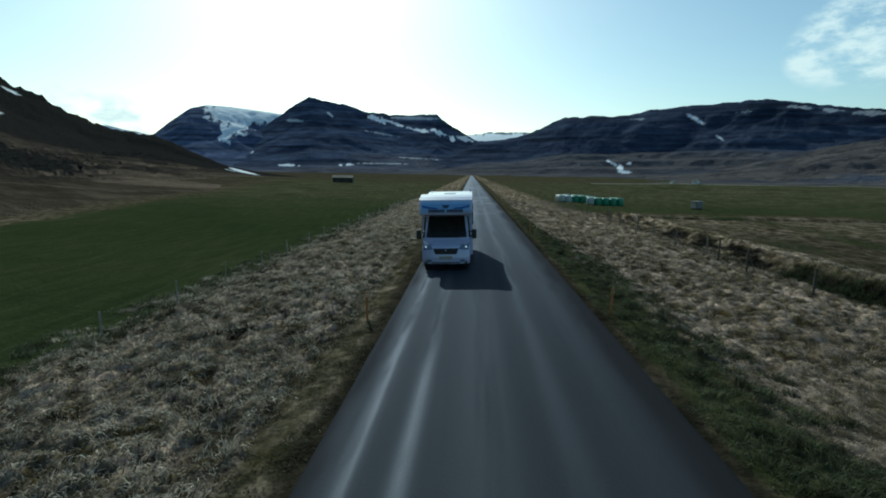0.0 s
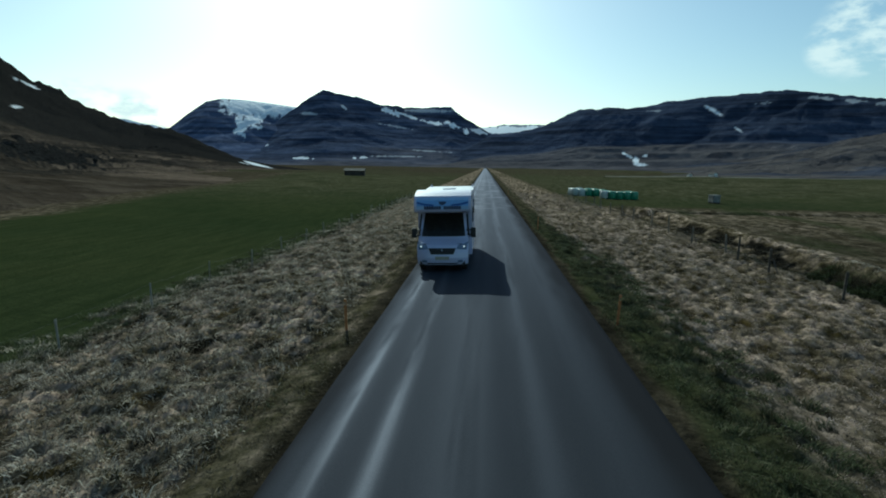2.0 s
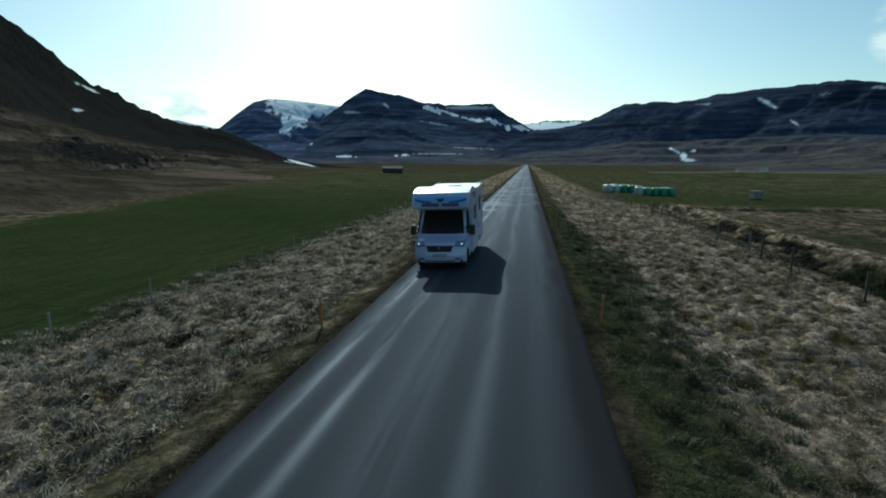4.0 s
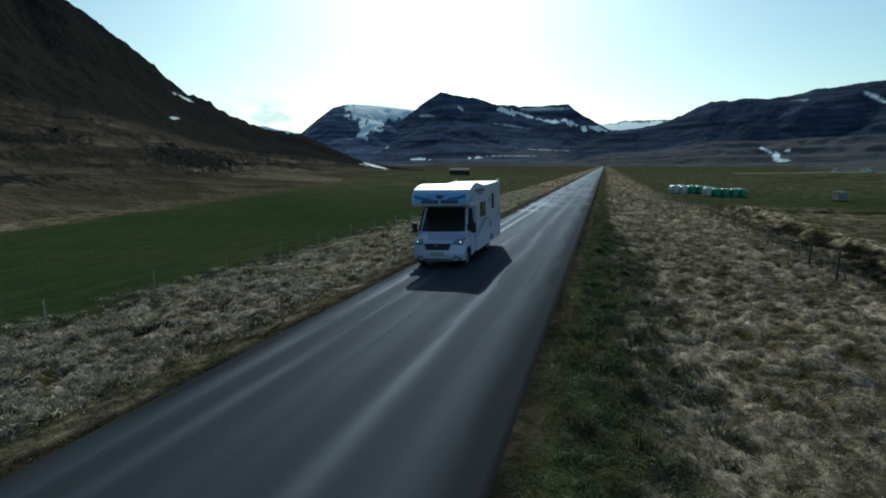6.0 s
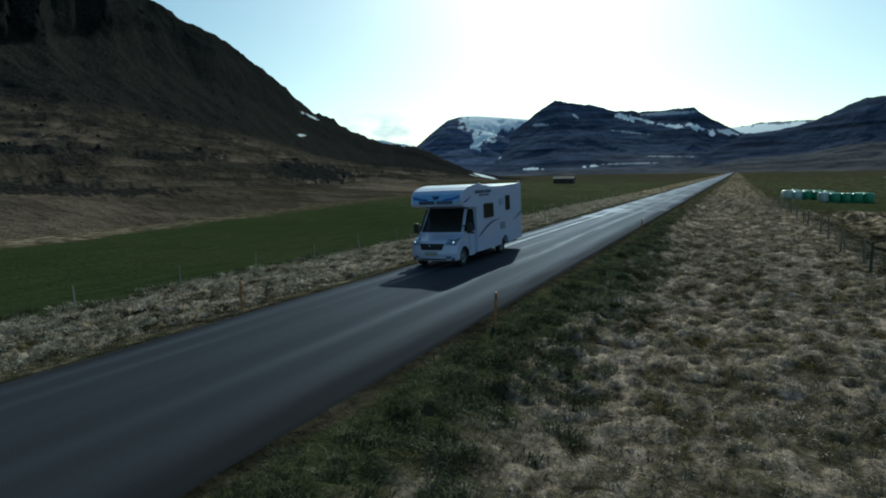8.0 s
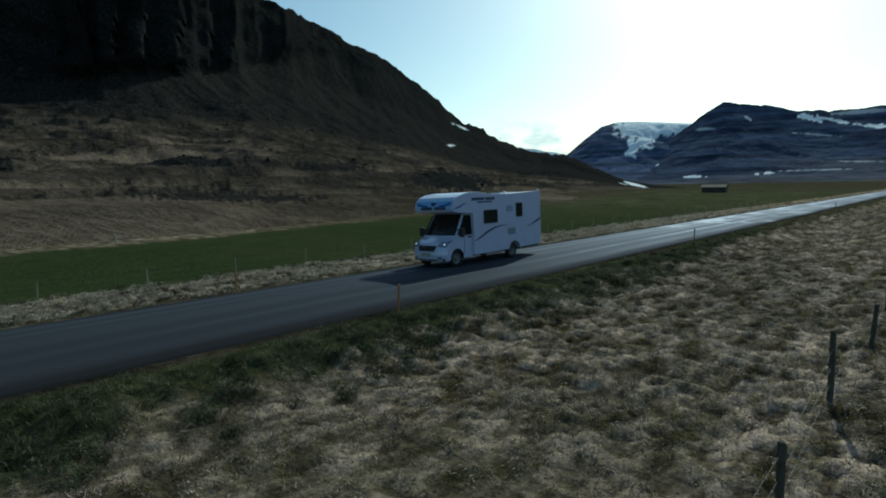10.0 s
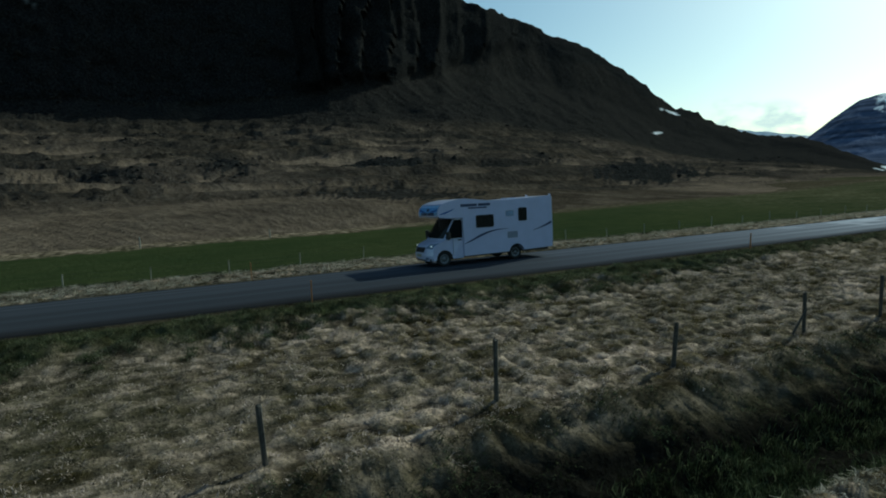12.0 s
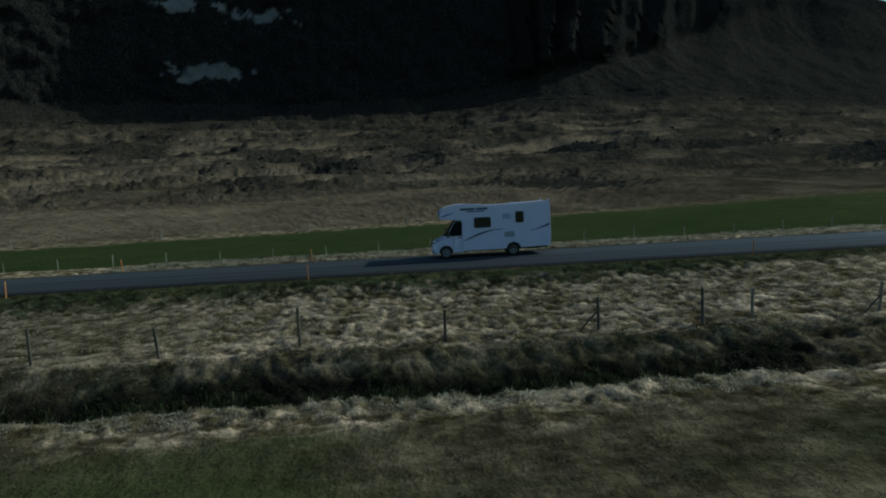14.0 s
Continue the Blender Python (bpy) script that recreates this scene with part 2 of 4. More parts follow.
# far mountains: blue-grey basalt, coarser, with aerial haze put into the colour
M_MOUNT, nt, b = mat("hazy_basalt", 1.0, spec=0.0)
at = nt.nodes.new("ShaderNodeAttribute")
at.attribute_name = "zone"
sep = nt.nodes.new("ShaderNodeSeparateColor")
nt.links.new(at.outputs["Color"], sep.inputs[0])
v = coords(nt)
mid = noise_tex(nt, 0.012, 8, 0.7, v)
lay = noise_tex(nt, 1.0, 5, 0.6, coords(nt, (0.002, 0.002, 0.05)))
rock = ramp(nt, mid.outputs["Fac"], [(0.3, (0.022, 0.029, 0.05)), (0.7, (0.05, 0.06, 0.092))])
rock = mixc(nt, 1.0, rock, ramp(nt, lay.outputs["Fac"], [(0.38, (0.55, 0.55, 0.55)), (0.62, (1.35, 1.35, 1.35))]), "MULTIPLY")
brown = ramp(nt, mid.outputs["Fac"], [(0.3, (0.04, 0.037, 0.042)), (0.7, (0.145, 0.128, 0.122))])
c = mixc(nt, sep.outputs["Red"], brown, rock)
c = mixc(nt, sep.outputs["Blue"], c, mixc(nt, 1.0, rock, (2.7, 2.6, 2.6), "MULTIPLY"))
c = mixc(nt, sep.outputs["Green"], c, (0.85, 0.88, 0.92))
nt.links.new(c, b.inputs["Base Color"])
bump(nt, b, mid.outputs["Fac"], 0.9, 25.0)

# grass blades: colour varies from blade to blade
def blades_mat(name, stops, glow=0.32):
    m, nt, b = mat(name, 0.9, spec=0.02)
    g = nt.nodes.new("ShaderNodeNewGeometry")
    c = ramp(nt, g.outputs["Random Per Island"], stops)
    n = noise_tex(nt, 0.8, 5, 0.6, coords(nt))
    c = mixc(nt, 1.0, c, ramp(nt, n.outputs["Fac"], [(0.3, (0.6, 0.6, 0.55)), (0.7, (1.2, 1.2, 1.2))]), "MULTIPLY")
    n = noise_tex(nt, 1.7, 4, 0.6, coords(nt))
    c = mixc(nt, 1.0, c, ramp(nt, n.outputs["Fac"], [(0.38, (0.42, 0.41, 0.37)), (0.56, (1.2, 1.2, 1.2))]), "MULTIPLY")
    nt.links.new(c, b.inputs["Base Color"])
    tr = nt.nodes.new("ShaderNodeBsdfTranslucent")
    nt.links.new(c, tr.inputs["Color"])
    mx = node(nt, "ShaderNodeMixShader", Fac=glow)
    nt.links.new(b.outputs[0], mx.inputs[1])
    nt.links.new(tr.outputs[0], mx.inputs[2])
    nt.links.new(mx.outputs[0], nt.nodes["Material Output"].inputs["Surface"])
    return m


M_DRYBLADE = blades_mat("dry_blades", [(0.0, (0.10, 0.09, 0.074)), (0.35, (0.29, 0.255, 0.21)), (0.8, (0.51, 0.455, 0.38)), (1.0, (0.71, 0.645, 0.555))], 0.4)
M_STRAWBLADE = blades_mat("straw_blades", [(0.0, (0.25, 0.188, 0.158)), (0.35, (0.41, 0.32, 0.278)), (0.8, (0.58, 0.455, 0.4)), (1.0, (0.65, 0.515, 0.45))], 0.0)
M_DITCHBLADE = blades_mat("ditch_blades", [(0.0, (0.016, 0.022, 0.01)), (0.6, (0.045, 0.06, 0.03)), (1.0, (0.14, 0.155, 0.09))])
M_BROWNBLADE = blades_mat("brown_blades", [(0.0, (0.04, 0.033, 0.024)), (0.5, (0.088, 0.074, 0.054)), (1.0, (0.2, 0.168, 0.125))], 0.15)
M_PASTUREBLADE = blades_mat("pasture_blades", [(0.0, (0.028, 0.024, 0.018)), (0.5, (0.064, 0.054, 0.039)), (1.0, (0.15, 0.127, 0.094))], 0.1)
M_DARKBLADE = blades_mat("dark_blades", [(0.0, (0.012, 0.011, 0.008)), (0.7, (0.03, 0.026, 0.019)), (1.0, (0.09, 0.078, 0.055))], 0.1)
M_GREENBLADE = blades_mat("green_blades", [(0.0, (0.043, 0.053, 0.027)), (0.6, (0.09, 0.103, 0.055)), (1.0, (0.19, 0.178, 0.12))])

# ================= helpers for shapes =================


def rnd(*a):
    return random.uniform(*a)


def finish(ob, m, smooth=False):
    ob.data.materials.append(m)
    if smooth:
        ob.data.polygons.foreach_set("use_smooth", [True] * len(ob.data.polygons))
    return ob


def part(name, bm, material, parent=None, label="", smooth=False):
    me = bpy.data.meshes.new(name)
    bmesh.ops.recalc_face_normals(bm, faces=bm.faces)
    bm.to_mesh(me)
    bm.free()
    ob = new(name, me)
    finish(ob, material, smooth)
    if parent is not None:
        ob.parent = parent
    if label:
        tagged(ob, label)
    return ob


def grid_object(name, X, Y, Z, material, smooth=True):
    """A sheet over a grid of points."""
    r, c = X.shape
    me = bpy.data.meshes.new(name)
    co = np.stack([X, Y, Z], -1).reshape(-1, 3).astype(np.float32)
    i = np.arange(r * c).reshape(r, c)
    q = np.stack([i[:-1, :-1], i[:-1, 1:], i[1:, 1:], i[1:, :-1]], -1).reshape(-1, 4)
    me.vertices.add(len(co))
    me.vertices.foreach_set("co", co.ravel())
    me.loops.add(q.size)
    me.loops.foreach_set("vertex_index", q.ravel().astype(np.int32))
    me.polygons.add(len(q))
    me.polygons.foreach_set("loop_start", np.arange(0, q.size, 4, dtype=np.int32))
    me.update(calc_edges=True)
    me.validate()
    ob = new(name, me)
    return finish(ob, material, smooth)


def zones(ob, R, G, B, W=1.0):
    a = ob.data.color_attributes.new("zone", "FLOAT_COLOR", "POINT")
    col = np.stack([R, G, B, W + 0 * R], -1).reshape(-1).astype(np.float32)
    a.data.foreach_set("color", col)


def lattice(ix, iy, seed):
    h = (ix.astype(np.int64) * 374761393 + iy.astype(np.int64) * 668265263 + seed * 974634777) & 0x7FFFFFFF
    h = ((h ^ (h >> 13)) * 1274126177) & 0x7FFFFFFF
    return ((h ^ (h >> 16)) & 0xFFFF) / 65535.0


def vnoise(x, y, seed=0):
    ix, iy = np.floor(x), np.floor(y)
    fx, fy = x - ix, y - iy
    fx, fy = fx * fx * (3 - 2 * fx), fy * fy * (3 - 2 * fy)
    a, b_, c_, d = lattice(ix, iy, seed), lattice(ix + 1, iy, seed), lattice(ix, iy + 1, seed), lattice(ix + 1, iy + 1, seed)
    return (a * (1 - fx) + b_ * fx) * (1 - fy) + (c_ * (1 - fx) + d * fx) * fy


def fbm(x, y, octaves=5, seed=0, gain=0.5):
    s, amp, tot = 0, 1.0, 0.0
    for k in range(octaves):
        s = s + amp * vnoise(x * 2 ** k + 17.3 * k, y * 2 ** k - 9.1 * k, seed + k)
        tot += amp
        amp *= gain
    return s / tot


def smooth(a, b_, x):
    t = np.clip((x - a) / (b_ - a), 0, 1)
    return t * t * (3 - 2 * t)


# ================= ground =================
ROAD_L, ROAD_R = -1.33, 4.89
FOOT_Y = [-300, -50, 10, 50, 110, 180, 300, 600]
FOOT_X = [-30, -34, -40, -50, -66, -82, -100, -130]


def road_z(x):
    """The crown of the road."""
    return np.where(x < 1.78, 0.0326 * x, 0.058 - 0.024 * (x - 1.78))


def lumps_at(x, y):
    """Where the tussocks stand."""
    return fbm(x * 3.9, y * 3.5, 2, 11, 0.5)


def ground_z(x, y):
    z = np.interp(x, [-4000, -40, -9.8, -8.6, -2.6, ROAD_L - 0.5, ROAD_L, ROAD_R, ROAD_R + 0.6, 8.2, 15, 16.2, 17.3, 18.2, 19.5, 20.4, 24, 4000],
                  [-0.9, -0.9, -0.9, -0.75, -0.3, -0.11, -0.085, -0.055, -0.085, -0.55, -0.6, -0.6, -1.35, -1.85, -1.45, -0.5, -0.6, -0.6])
    # where the ditch ends, by the hay bales
    flat = np.interp(x, [-10, 15, 24], [0, -0.6, -0.6])
    past = smooth(44, 50, y) * smooth(15.2, 16.2, x)
    z = z * (1 - past) + flat * past
    z = np.where((x > 16.5) & (x < 20.4), -0.55 + (z + 0.55) * (1 - 0.5 * smooth(6, 14, y)), z)
    # the ditch across the field
    cross = np.exp(-((y - 41.5 - 0.02 * x + 1.2 * (fbm(x / 9, y * 0 + 3.3, 2, 5) - .5)) / 0.9) ** 2) * smooth(17, 19, x)
    z = z - 0.9 * cross
    # tussocks and hummocks on the verges
    left = smooth(-10.4, -9.2, x) * (1 - smooth(-3.0, -2.0, x))
    right = smooth(5.6, 7.0, x) * (1 - smooth(60, 90, x))
    right = right * (1 - 0.6 * smooth(-7, -12, y))
    tus = smooth(0.4, 0.68, lumps_at(x, y))
    z = z + left * (0.15 * tus + 0.22 * (fbm(x * 0.45, y * 0.45, 2, 4) - 0.5))
    z = z + right * (1 - 0.75 * smooth(20.6, 22.5, x)) * (0.12 * tus + 0.18 * (fbm(x * 0.4, y * 0.4, 3, 6) - 0.5))
    kerb = smooth(5.25, 5.8, x) * (1 - smooth(6.6, 7.9, x))
    z = z + kerb * 0.14 * smooth(0.42, 0.66, fbm(x * 1.7, y * 1.5, 2, 14))
    bank = smooth(16.2, 16.8, x) * (1 - smooth(20.6, 21.4, x)) * (1 - past)
    z = z + bank * 0.3 * (fbm(x * 1.3, y * 0.9, 3, 21) - 0.5)
    far = smooth(60, 260, np.hypot(x, y))
    z = z + far * (5 * (fbm(x / 90, y / 90, 4, 31) - 0.5)) * smooth(20, 90, np.abs(x - 2))
    return z


def axis(lo, hi, fine_lo, fine_hi, step, growth):
    a = list(np.arange(fine_lo, fine_hi + 1e-6, step))
    s = step
    while a[-1] < hi:
        s *= growth
        a.append(a[-1] + s)
    s = step
    while a[0] > lo:
        s *= growth
        a.insert(0, a[0] - s)
    return np.array(a)


gx = axis(-4600, 4600, -10.6, 21.2, 0.115, 1.06)
gy = axis(-4600, 4600, -19, 15, 0.115, 1.035)
X, Y = np.meshgrid(gx, gy)
Z = ground_z(X, Y)
ground = grid_object("ground", X, Y, Z, M_GROUND)
foot = np.interp(Y, FOOT_Y, FOOT_X)
wob = 1.6 * (fbm(X / 2.5, Y / 2.5, 3, 41) - 0.5)
gr = smooth(-9.3, -10.3, X + wob) * smooth(foot + 3, foot + 5, X + 2 * wob) * (1 - smooth(230, 300, Y))
gr = np.maximum(gr, 0.9 * smooth(47, 52, Y + 2 * wob) * smooth(12, 17, X) * (1 - smooth(290, 330, Y + 8 * wob)) * (1 - smooth(330, 380, X)))
gr = np.maximum(gr, (0.7 - 0.45 * smooth(10, 30, Y)) * smooth(5.1, 5.5, X + 0.4 * wob) * (1 - smooth(6.4, 7.8, X + 1.6 * wob)))
gr = np.maximum(gr, (0.28 + 0.55 * smooth(16, 21, X)) * smooth(0.5 - 0.06 * smooth(20, 23, X), 0.66, fbm(X / 3, Y / 15, 4, 51)) * smooth(7, 9, X))
gr = np.maximum(gr, 0.5 * smooth(17.2, 18.0, X) * (1 - smooth(20, 20.8, X)) * (1 - smooth(6, 12, Y)))
gr = np.maximum(gr, 0.5 * smooth(0.52, 0.66, fbm(X / 130, Y / 90, 4, 52)) * smooth(200, 260, Y))
dr = smooth(-10.2, -9.3, X + wob) * (1 - 0.6 * smooth(-2.9, -2.2, X + 0.4 * wob)) * (1 - smooth(-1.6, -1.4, X))
gr = np.maximum(gr, 0.5 * smooth(-3.0, -2.2, X + 0.5 * wob) * (1 - smooth(-1.6, -1.4, X)))
dr = np.maximum(dr, smooth(5.9, 7.6, X + 1.2 * wob) * (1 - 0.9 * gr) * (1 - smooth(45, 50, Y) * smooth(13, 17, X)) * (1 - smooth(70, 110, X)) * (1 - 0.95 * smooth(20.8, 22.5, X + wob) * (1 - 0.3 * smooth(18, 26, Y))))
dr = np.maximum(dr, 0.2 * gr * smooth(30, 110, Y))
dr = np.maximum(dr, (0.7 - 0.55 * smooth(5, 40, Y)) * smooth(foot + 5.2, foot + 3.6, X + 4 * wob) * smooth(foot - 6, foot - 3, X + wob))
dr = dr * (1 - (0.85 - 0.5 * smooth(5, 12, Y)) * smooth(16.6, 17.4, X) * (1 - smooth(20.0, 20.5, X)) * (1 - smooth(43, 47, Y)))
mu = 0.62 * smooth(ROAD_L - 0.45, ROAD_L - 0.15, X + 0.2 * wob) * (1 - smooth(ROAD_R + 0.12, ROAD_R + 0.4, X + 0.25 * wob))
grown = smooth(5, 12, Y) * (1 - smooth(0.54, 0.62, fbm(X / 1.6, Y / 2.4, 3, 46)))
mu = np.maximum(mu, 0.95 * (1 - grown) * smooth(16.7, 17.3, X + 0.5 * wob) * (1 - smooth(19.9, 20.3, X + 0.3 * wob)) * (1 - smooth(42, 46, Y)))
dr = dr * (1 - 0.45 * smooth(-6, -12, Y + 3 * wob) * smooth(5, 6, X) * (1 - smooth(15, 17, X)))
dr = dr * (1 - 0.75 * smooth(15.4, 16.5, X + 0.8 * wob) * (1 - smooth(18, 19, X)) * (1 - smooth(40, 46, Y)))
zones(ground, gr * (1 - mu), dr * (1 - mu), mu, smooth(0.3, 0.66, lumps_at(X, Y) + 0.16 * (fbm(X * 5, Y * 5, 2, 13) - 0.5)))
tagged(ground, "valley floor of green sward, dry grass verges and bare gravel shoulders", "ground", kind="structure")

# road
ry = np.concatenate([np.arange(-120, -30, 2.0), np.arange(-30, 60, 0.5), np.arange(60, 420, 4.0), np.arange(420, 1500, 30.0)])
rx = np.linspace(ROAD_L, ROAD_R, 70)
X, Y = np.meshgrid(rx, ry)
edge = 0.05 * (fbm(Y * 0.8, X * 0 + 2, 3, 61) - 0.5)
X2 = X + np.where(X < -1.3, edge, 0) + np.where(X > 4.85, -edge, 0)
Z = road_z(X) + 0.012 * (fbm(X / 1.5, Y / 5, 3, 62) - 0.5)
Z[:, 0] -= 0.08
Z[:, -1] -= 0.08
road = grid_object("road", X2, Y, Z, M_ROAD)
track = 0 * X
for tx, tw, ta in ((-0.62, 0.16, 0.68), (0.15, 0.14, 0.72), (1.3, 0.5, 0.22), (2.6, 0.22, 0.42), (3.7, 0.3, 0.14)):
    drift = 0.25 * (fbm(Y / 9 + tx, X * 0 + tx, 3, 63) - 0.5)
    track = np.maximum(track, ta * np.exp(-((X - tx - drift) / tw) ** 2) * smooth(0.22, 0.62, fbm(X * 4.5, Y / 7, 5, 64, 0.65)))
# repaired patches and transverse joints further on
track = np.maximum(track, 0.4 * smooth(0.56, 0.66, fbm(X / 2.6 + 5, Y / 3.2, 3, 66)) * smooth(14, 30, Y))
dirt = smooth(0.5, 0.1, X - ROAD_L + 0.4 * (fbm(X * 2, Y / 2, 3, 65) - 0.5))
dirt = np.maximum(dirt, smooth(0.95, 0.3, ROAD_R - X + 0.5 * (fbm(X * 2, Y / 3, 3, 67) - 0.5)))
zones(road, track, 0 * X, 0.8 * dirt)
tagged(road, "straight narrow asphalt road with polished wheel tracks", "road", kind="structure")

# ================= hillside and mountains =================
CX, CY = 18.0, -12.0


def sector(az, el, crest_r, base_r, base_z, u_rows, cols, profile, rough=0.2, seed=0, jag=0.10, back=1.15, centre=(5.0, -20.0)):
    """A mountain front: a fan of slopes from a foot line up to a crest seen at the given angles."""
    a = np.linspace(az[0], az[-1], cols)
    E = np.interp(a, az, el)
    R = np.interp(a, az, crest_r) if hasattr(crest_r, "__len__") else np.full(cols, crest_r)
    F = base_r(a) if callable(base_r) else np.full(cols, base_r)
    top = R * np.tan(np.radians(E)) + 4.0 - base_z
    teeth = R * np.tan(np.radians(jag * (fbm(a * 1.3, a * 0 + seed, 5, seed, 0.6) - 0.5) * np.clip(E, 0, 3)))
    u = np.concatenate([u_rows, 1 + np.array([0.03, 0.08, 0.15]) * (back - 1) / 0.15])
    U, A = np.meshgrid(u, a, indexing="ij")
    r = F + (R - F) * U
    X = centre[0] + r * np.sin(np.radians(A))
    Y = centre[1] + r * np.cos(np.radians(A))
    k = crest_mean(R)
    n = fbm(X / (k * 0.11), Y / (k * 0.11), 6, seed, 0.55) - 0.5
    g = fbm(X / (k * 0.05) + 3 * n, Y / (k * 0.05), 5, seed + 9) - 0.5
    up = np.minimum(U, 1)
    P = np.interp(np.clip(up + rough * 0.5 * n * np.sin(np.pi * up) + rough * 0.5 * g * np.sin(np.pi * up), 0, 1), profile[0], profile[1])
    Z = base_z + top * P - np.maximum(U - 1, 0) * top * 1.5 + teeth * smooth(0.86, 1.0, U)
    return X, Y, Z, A, U, n, g


def crest_mean(R):
    return float(np.mean(R))


def ragged(A, EL, seed, k=1.0):
    """Unevenness of a snow edge, streaked a little down the slope."""
    return k * (fbm(A * 1.9 + 0.5 * EL, EL * 1.7 - 0.3 * A, 5, seed, 0.62) - 0.5)


def patch_at(A, EL, az, el, wa, we, tilt=0.0, k=2.6, fine=1.6):
    """A ragged snow patch at a bearing and an elevation, leaning along its slope."""
    return smooth(1.1, 0.85, np.hypot((A - az) / wa, (EL - el - tilt * (A - az)) / we) + ragged(A * fine, EL * fine * 1.2, 91, k))


def patches(A, EL, *spots):
    return np.maximum.reduce([k * patch_at(A, EL, *sp) for k, *sp in spots])


# the steep hill beside the fields
az_h = [-150, -110, -90, -75, -63.5, -58.6, -56.4, -52.5, -50.3, -48, -44.8, -41.3, -38.4, -35.9, -33.5, -30.6, -27, -25.4, -22.5, -20.2, -17]
el_h = [17, 19, 19.5, 19.2, 18.3, 16.9, 15.9, 13.9, 13.3, 11.8, 9.4, 6.4, 5.1, 3.9, 3.4, 2.7, 1.1, 0.35, -0.2, -0.5, -0.8]
r_h = [620, 620, 620, 640, 720, 790, 840, 920, 970, 1030, 1120, 1220, 1300, 1380, 1430, 1350, 1050, 880, 740, 620, 500]


def foot_r(a):
    """How far the hill's foot line is from the fan's centre in each direction."""
    fy = np.arange(-280, 620, 2.0)
    fx = np.interp(fy, FOOT_Y, FOOT_X)
    ang = np.degrees(np.arctan2(fx - CX, fy - CY))
    o = np.argsort(ang)
    return np.interp(a, ang[o], np.hypot(fx - CX, fy - CY)[o])


HILL_ROWS = np.concatenate([np.linspace(0, 0.55, 140), np.linspace(0.553, 0.7, 80), np.linspace(0.71, 1, 45)])
prof = ([0, 0.1, 0.2, 0.4, 0.5, 0.6, 0.72, 0.8, 0.86, 0.93, 1.0], [0, 0.024, 0.052, 0.118, 0.175, 0.26, 0.42, 0.55, 0.78, 0.94, 1.0])
X, Y, Z, A, U, n, g = sector(az_h, el_h, r_h, lambda a: foot_r(a) - 3, -1.25, HILL_ROWS, 560, prof, 0.10, 70, 0.34, 1.15, (CX, CY))
up = np.minimum(U, 1)
shade_crest = np.interp(A, [-150, -120, -100, -88, -80, -74, -69, -65, -61], [80, 180, 200, 180, 140, 92, 46, 16, 0])
Z = Z + shade_crest * (smooth(0.58, 0.86, U) - 1.5 * np.maximum(U - 1, 0))
# the upper face is a cliff: its slopes are drawn in towards the valley
dist = np.hypot(X - CX, Y - CY)
EL = np.degrees(np.arctan2(Z - 4.0, dist))
CLIFF_AZ = [-150, -85, -75, -67, -62, -57, -52, -48, -44.8, -41, -38, -35, -33]
CLIFF_EL = [7.6, 8.6, 9.4, 10.6, 11.3, 12.9, 12.3, 10.7, 8.2, 5.5, 4.5, 3.9, 4.0]
edge_el = np.interp(A, CLIFF_AZ, CLIFF_EL) + 1.2 * (fbm(A / 4, A * 0 + 1.5, 4, 74) - 0.5)
turn = np.array([np.interp(edge_el[0, k], np.maximum.accumulate(EL[:265, k]), dist[:265, k]) for k in range(EL.shape[1])])[None, :]
near = np.minimum(dist, turn + (dist - turn) * (0.2 + 0.52 * smooth(-62, -42, A)))
# buttresses, each standing forward of the next, shaped to hold the face in shade
step = A / 2.4 + 1.3 * fbm(A / 6, EL / 5, 3, 83)
butt = smooth(0.2, 1.6, EL - edge_el) * smooth(-80, -75, A) * (1 - smooth(-60, -50, A))
near = near - 21 * butt * (step % 1.0)
X, Y, Z = CX + (X - CX) * near / dist, CY + (Y - CY) * near / dist, 4.0 + (Z - 4.0) * near / dist
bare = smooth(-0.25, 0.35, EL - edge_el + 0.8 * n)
damp = smooth(0.0, 0.08, up) * (1 - smooth(0.97, 1.0, up))
fade = smooth(-18, -32, A)
level = Z + 11 * (fbm(X / 70, Y / 70, 4, 75) - 0.5)
saw = (level / 5.5) % 1.0
bench = (0.35 * smooth(0.012, 0.04, up) + 0.65 * smooth(0.06, 0.16, up)) * (1 - smooth(0.5, 0.62, up))
rocky = smooth(0.47, 0.53, fbm(X / 30, Y / 30, 4, 81)) * smooth(0.4, 0.6, saw) * bench
# larger crags, each at its bearing on the slope
crag = patches(A, EL, (1, -43.6, 0.6, 5.0, 1.0, -0.08, 1.5), (0.9, -67.0, -0.5, 9.5, 0.75, -0.08, 2.4), (1, -84.5, 2.6, 3.6, 0.45, 0.0, 1.8), (1, -69.5, 2.8, 5.5, 0.42, 0.0, 1.8), (0.9, -95.0, 2.4, 3.5, 0.4, 0.0, 1.8),
               (0.8, -104.0, 1.0, 4.0, 0.7, 0.0, 2.0), (0.9, -55.0, 2.2, 4.5, 0.35, 0.0, 2.0), (0.7, -33.0, 1.2, 3.0, 0.3, -0.1, 2.0), (0.9, -22.5, -0.15, 2.2, 0.2, -0.1, 1.2), (0.6, -48.0, -0.7, 5.0, 0.25, -0.06, 2.2))
along = np.radians(A) * near
heath = np.maximum(smooth(0.555, 0.6, 0.05 * smooth(-64, -52, A) + fbm(along / 26, Z / 3.4, 5, 87, 0.6)), 0.85 * smooth(0.58, 0.63, fbm(along / 9, Z / 1.7, 4, 88, 0.6)))
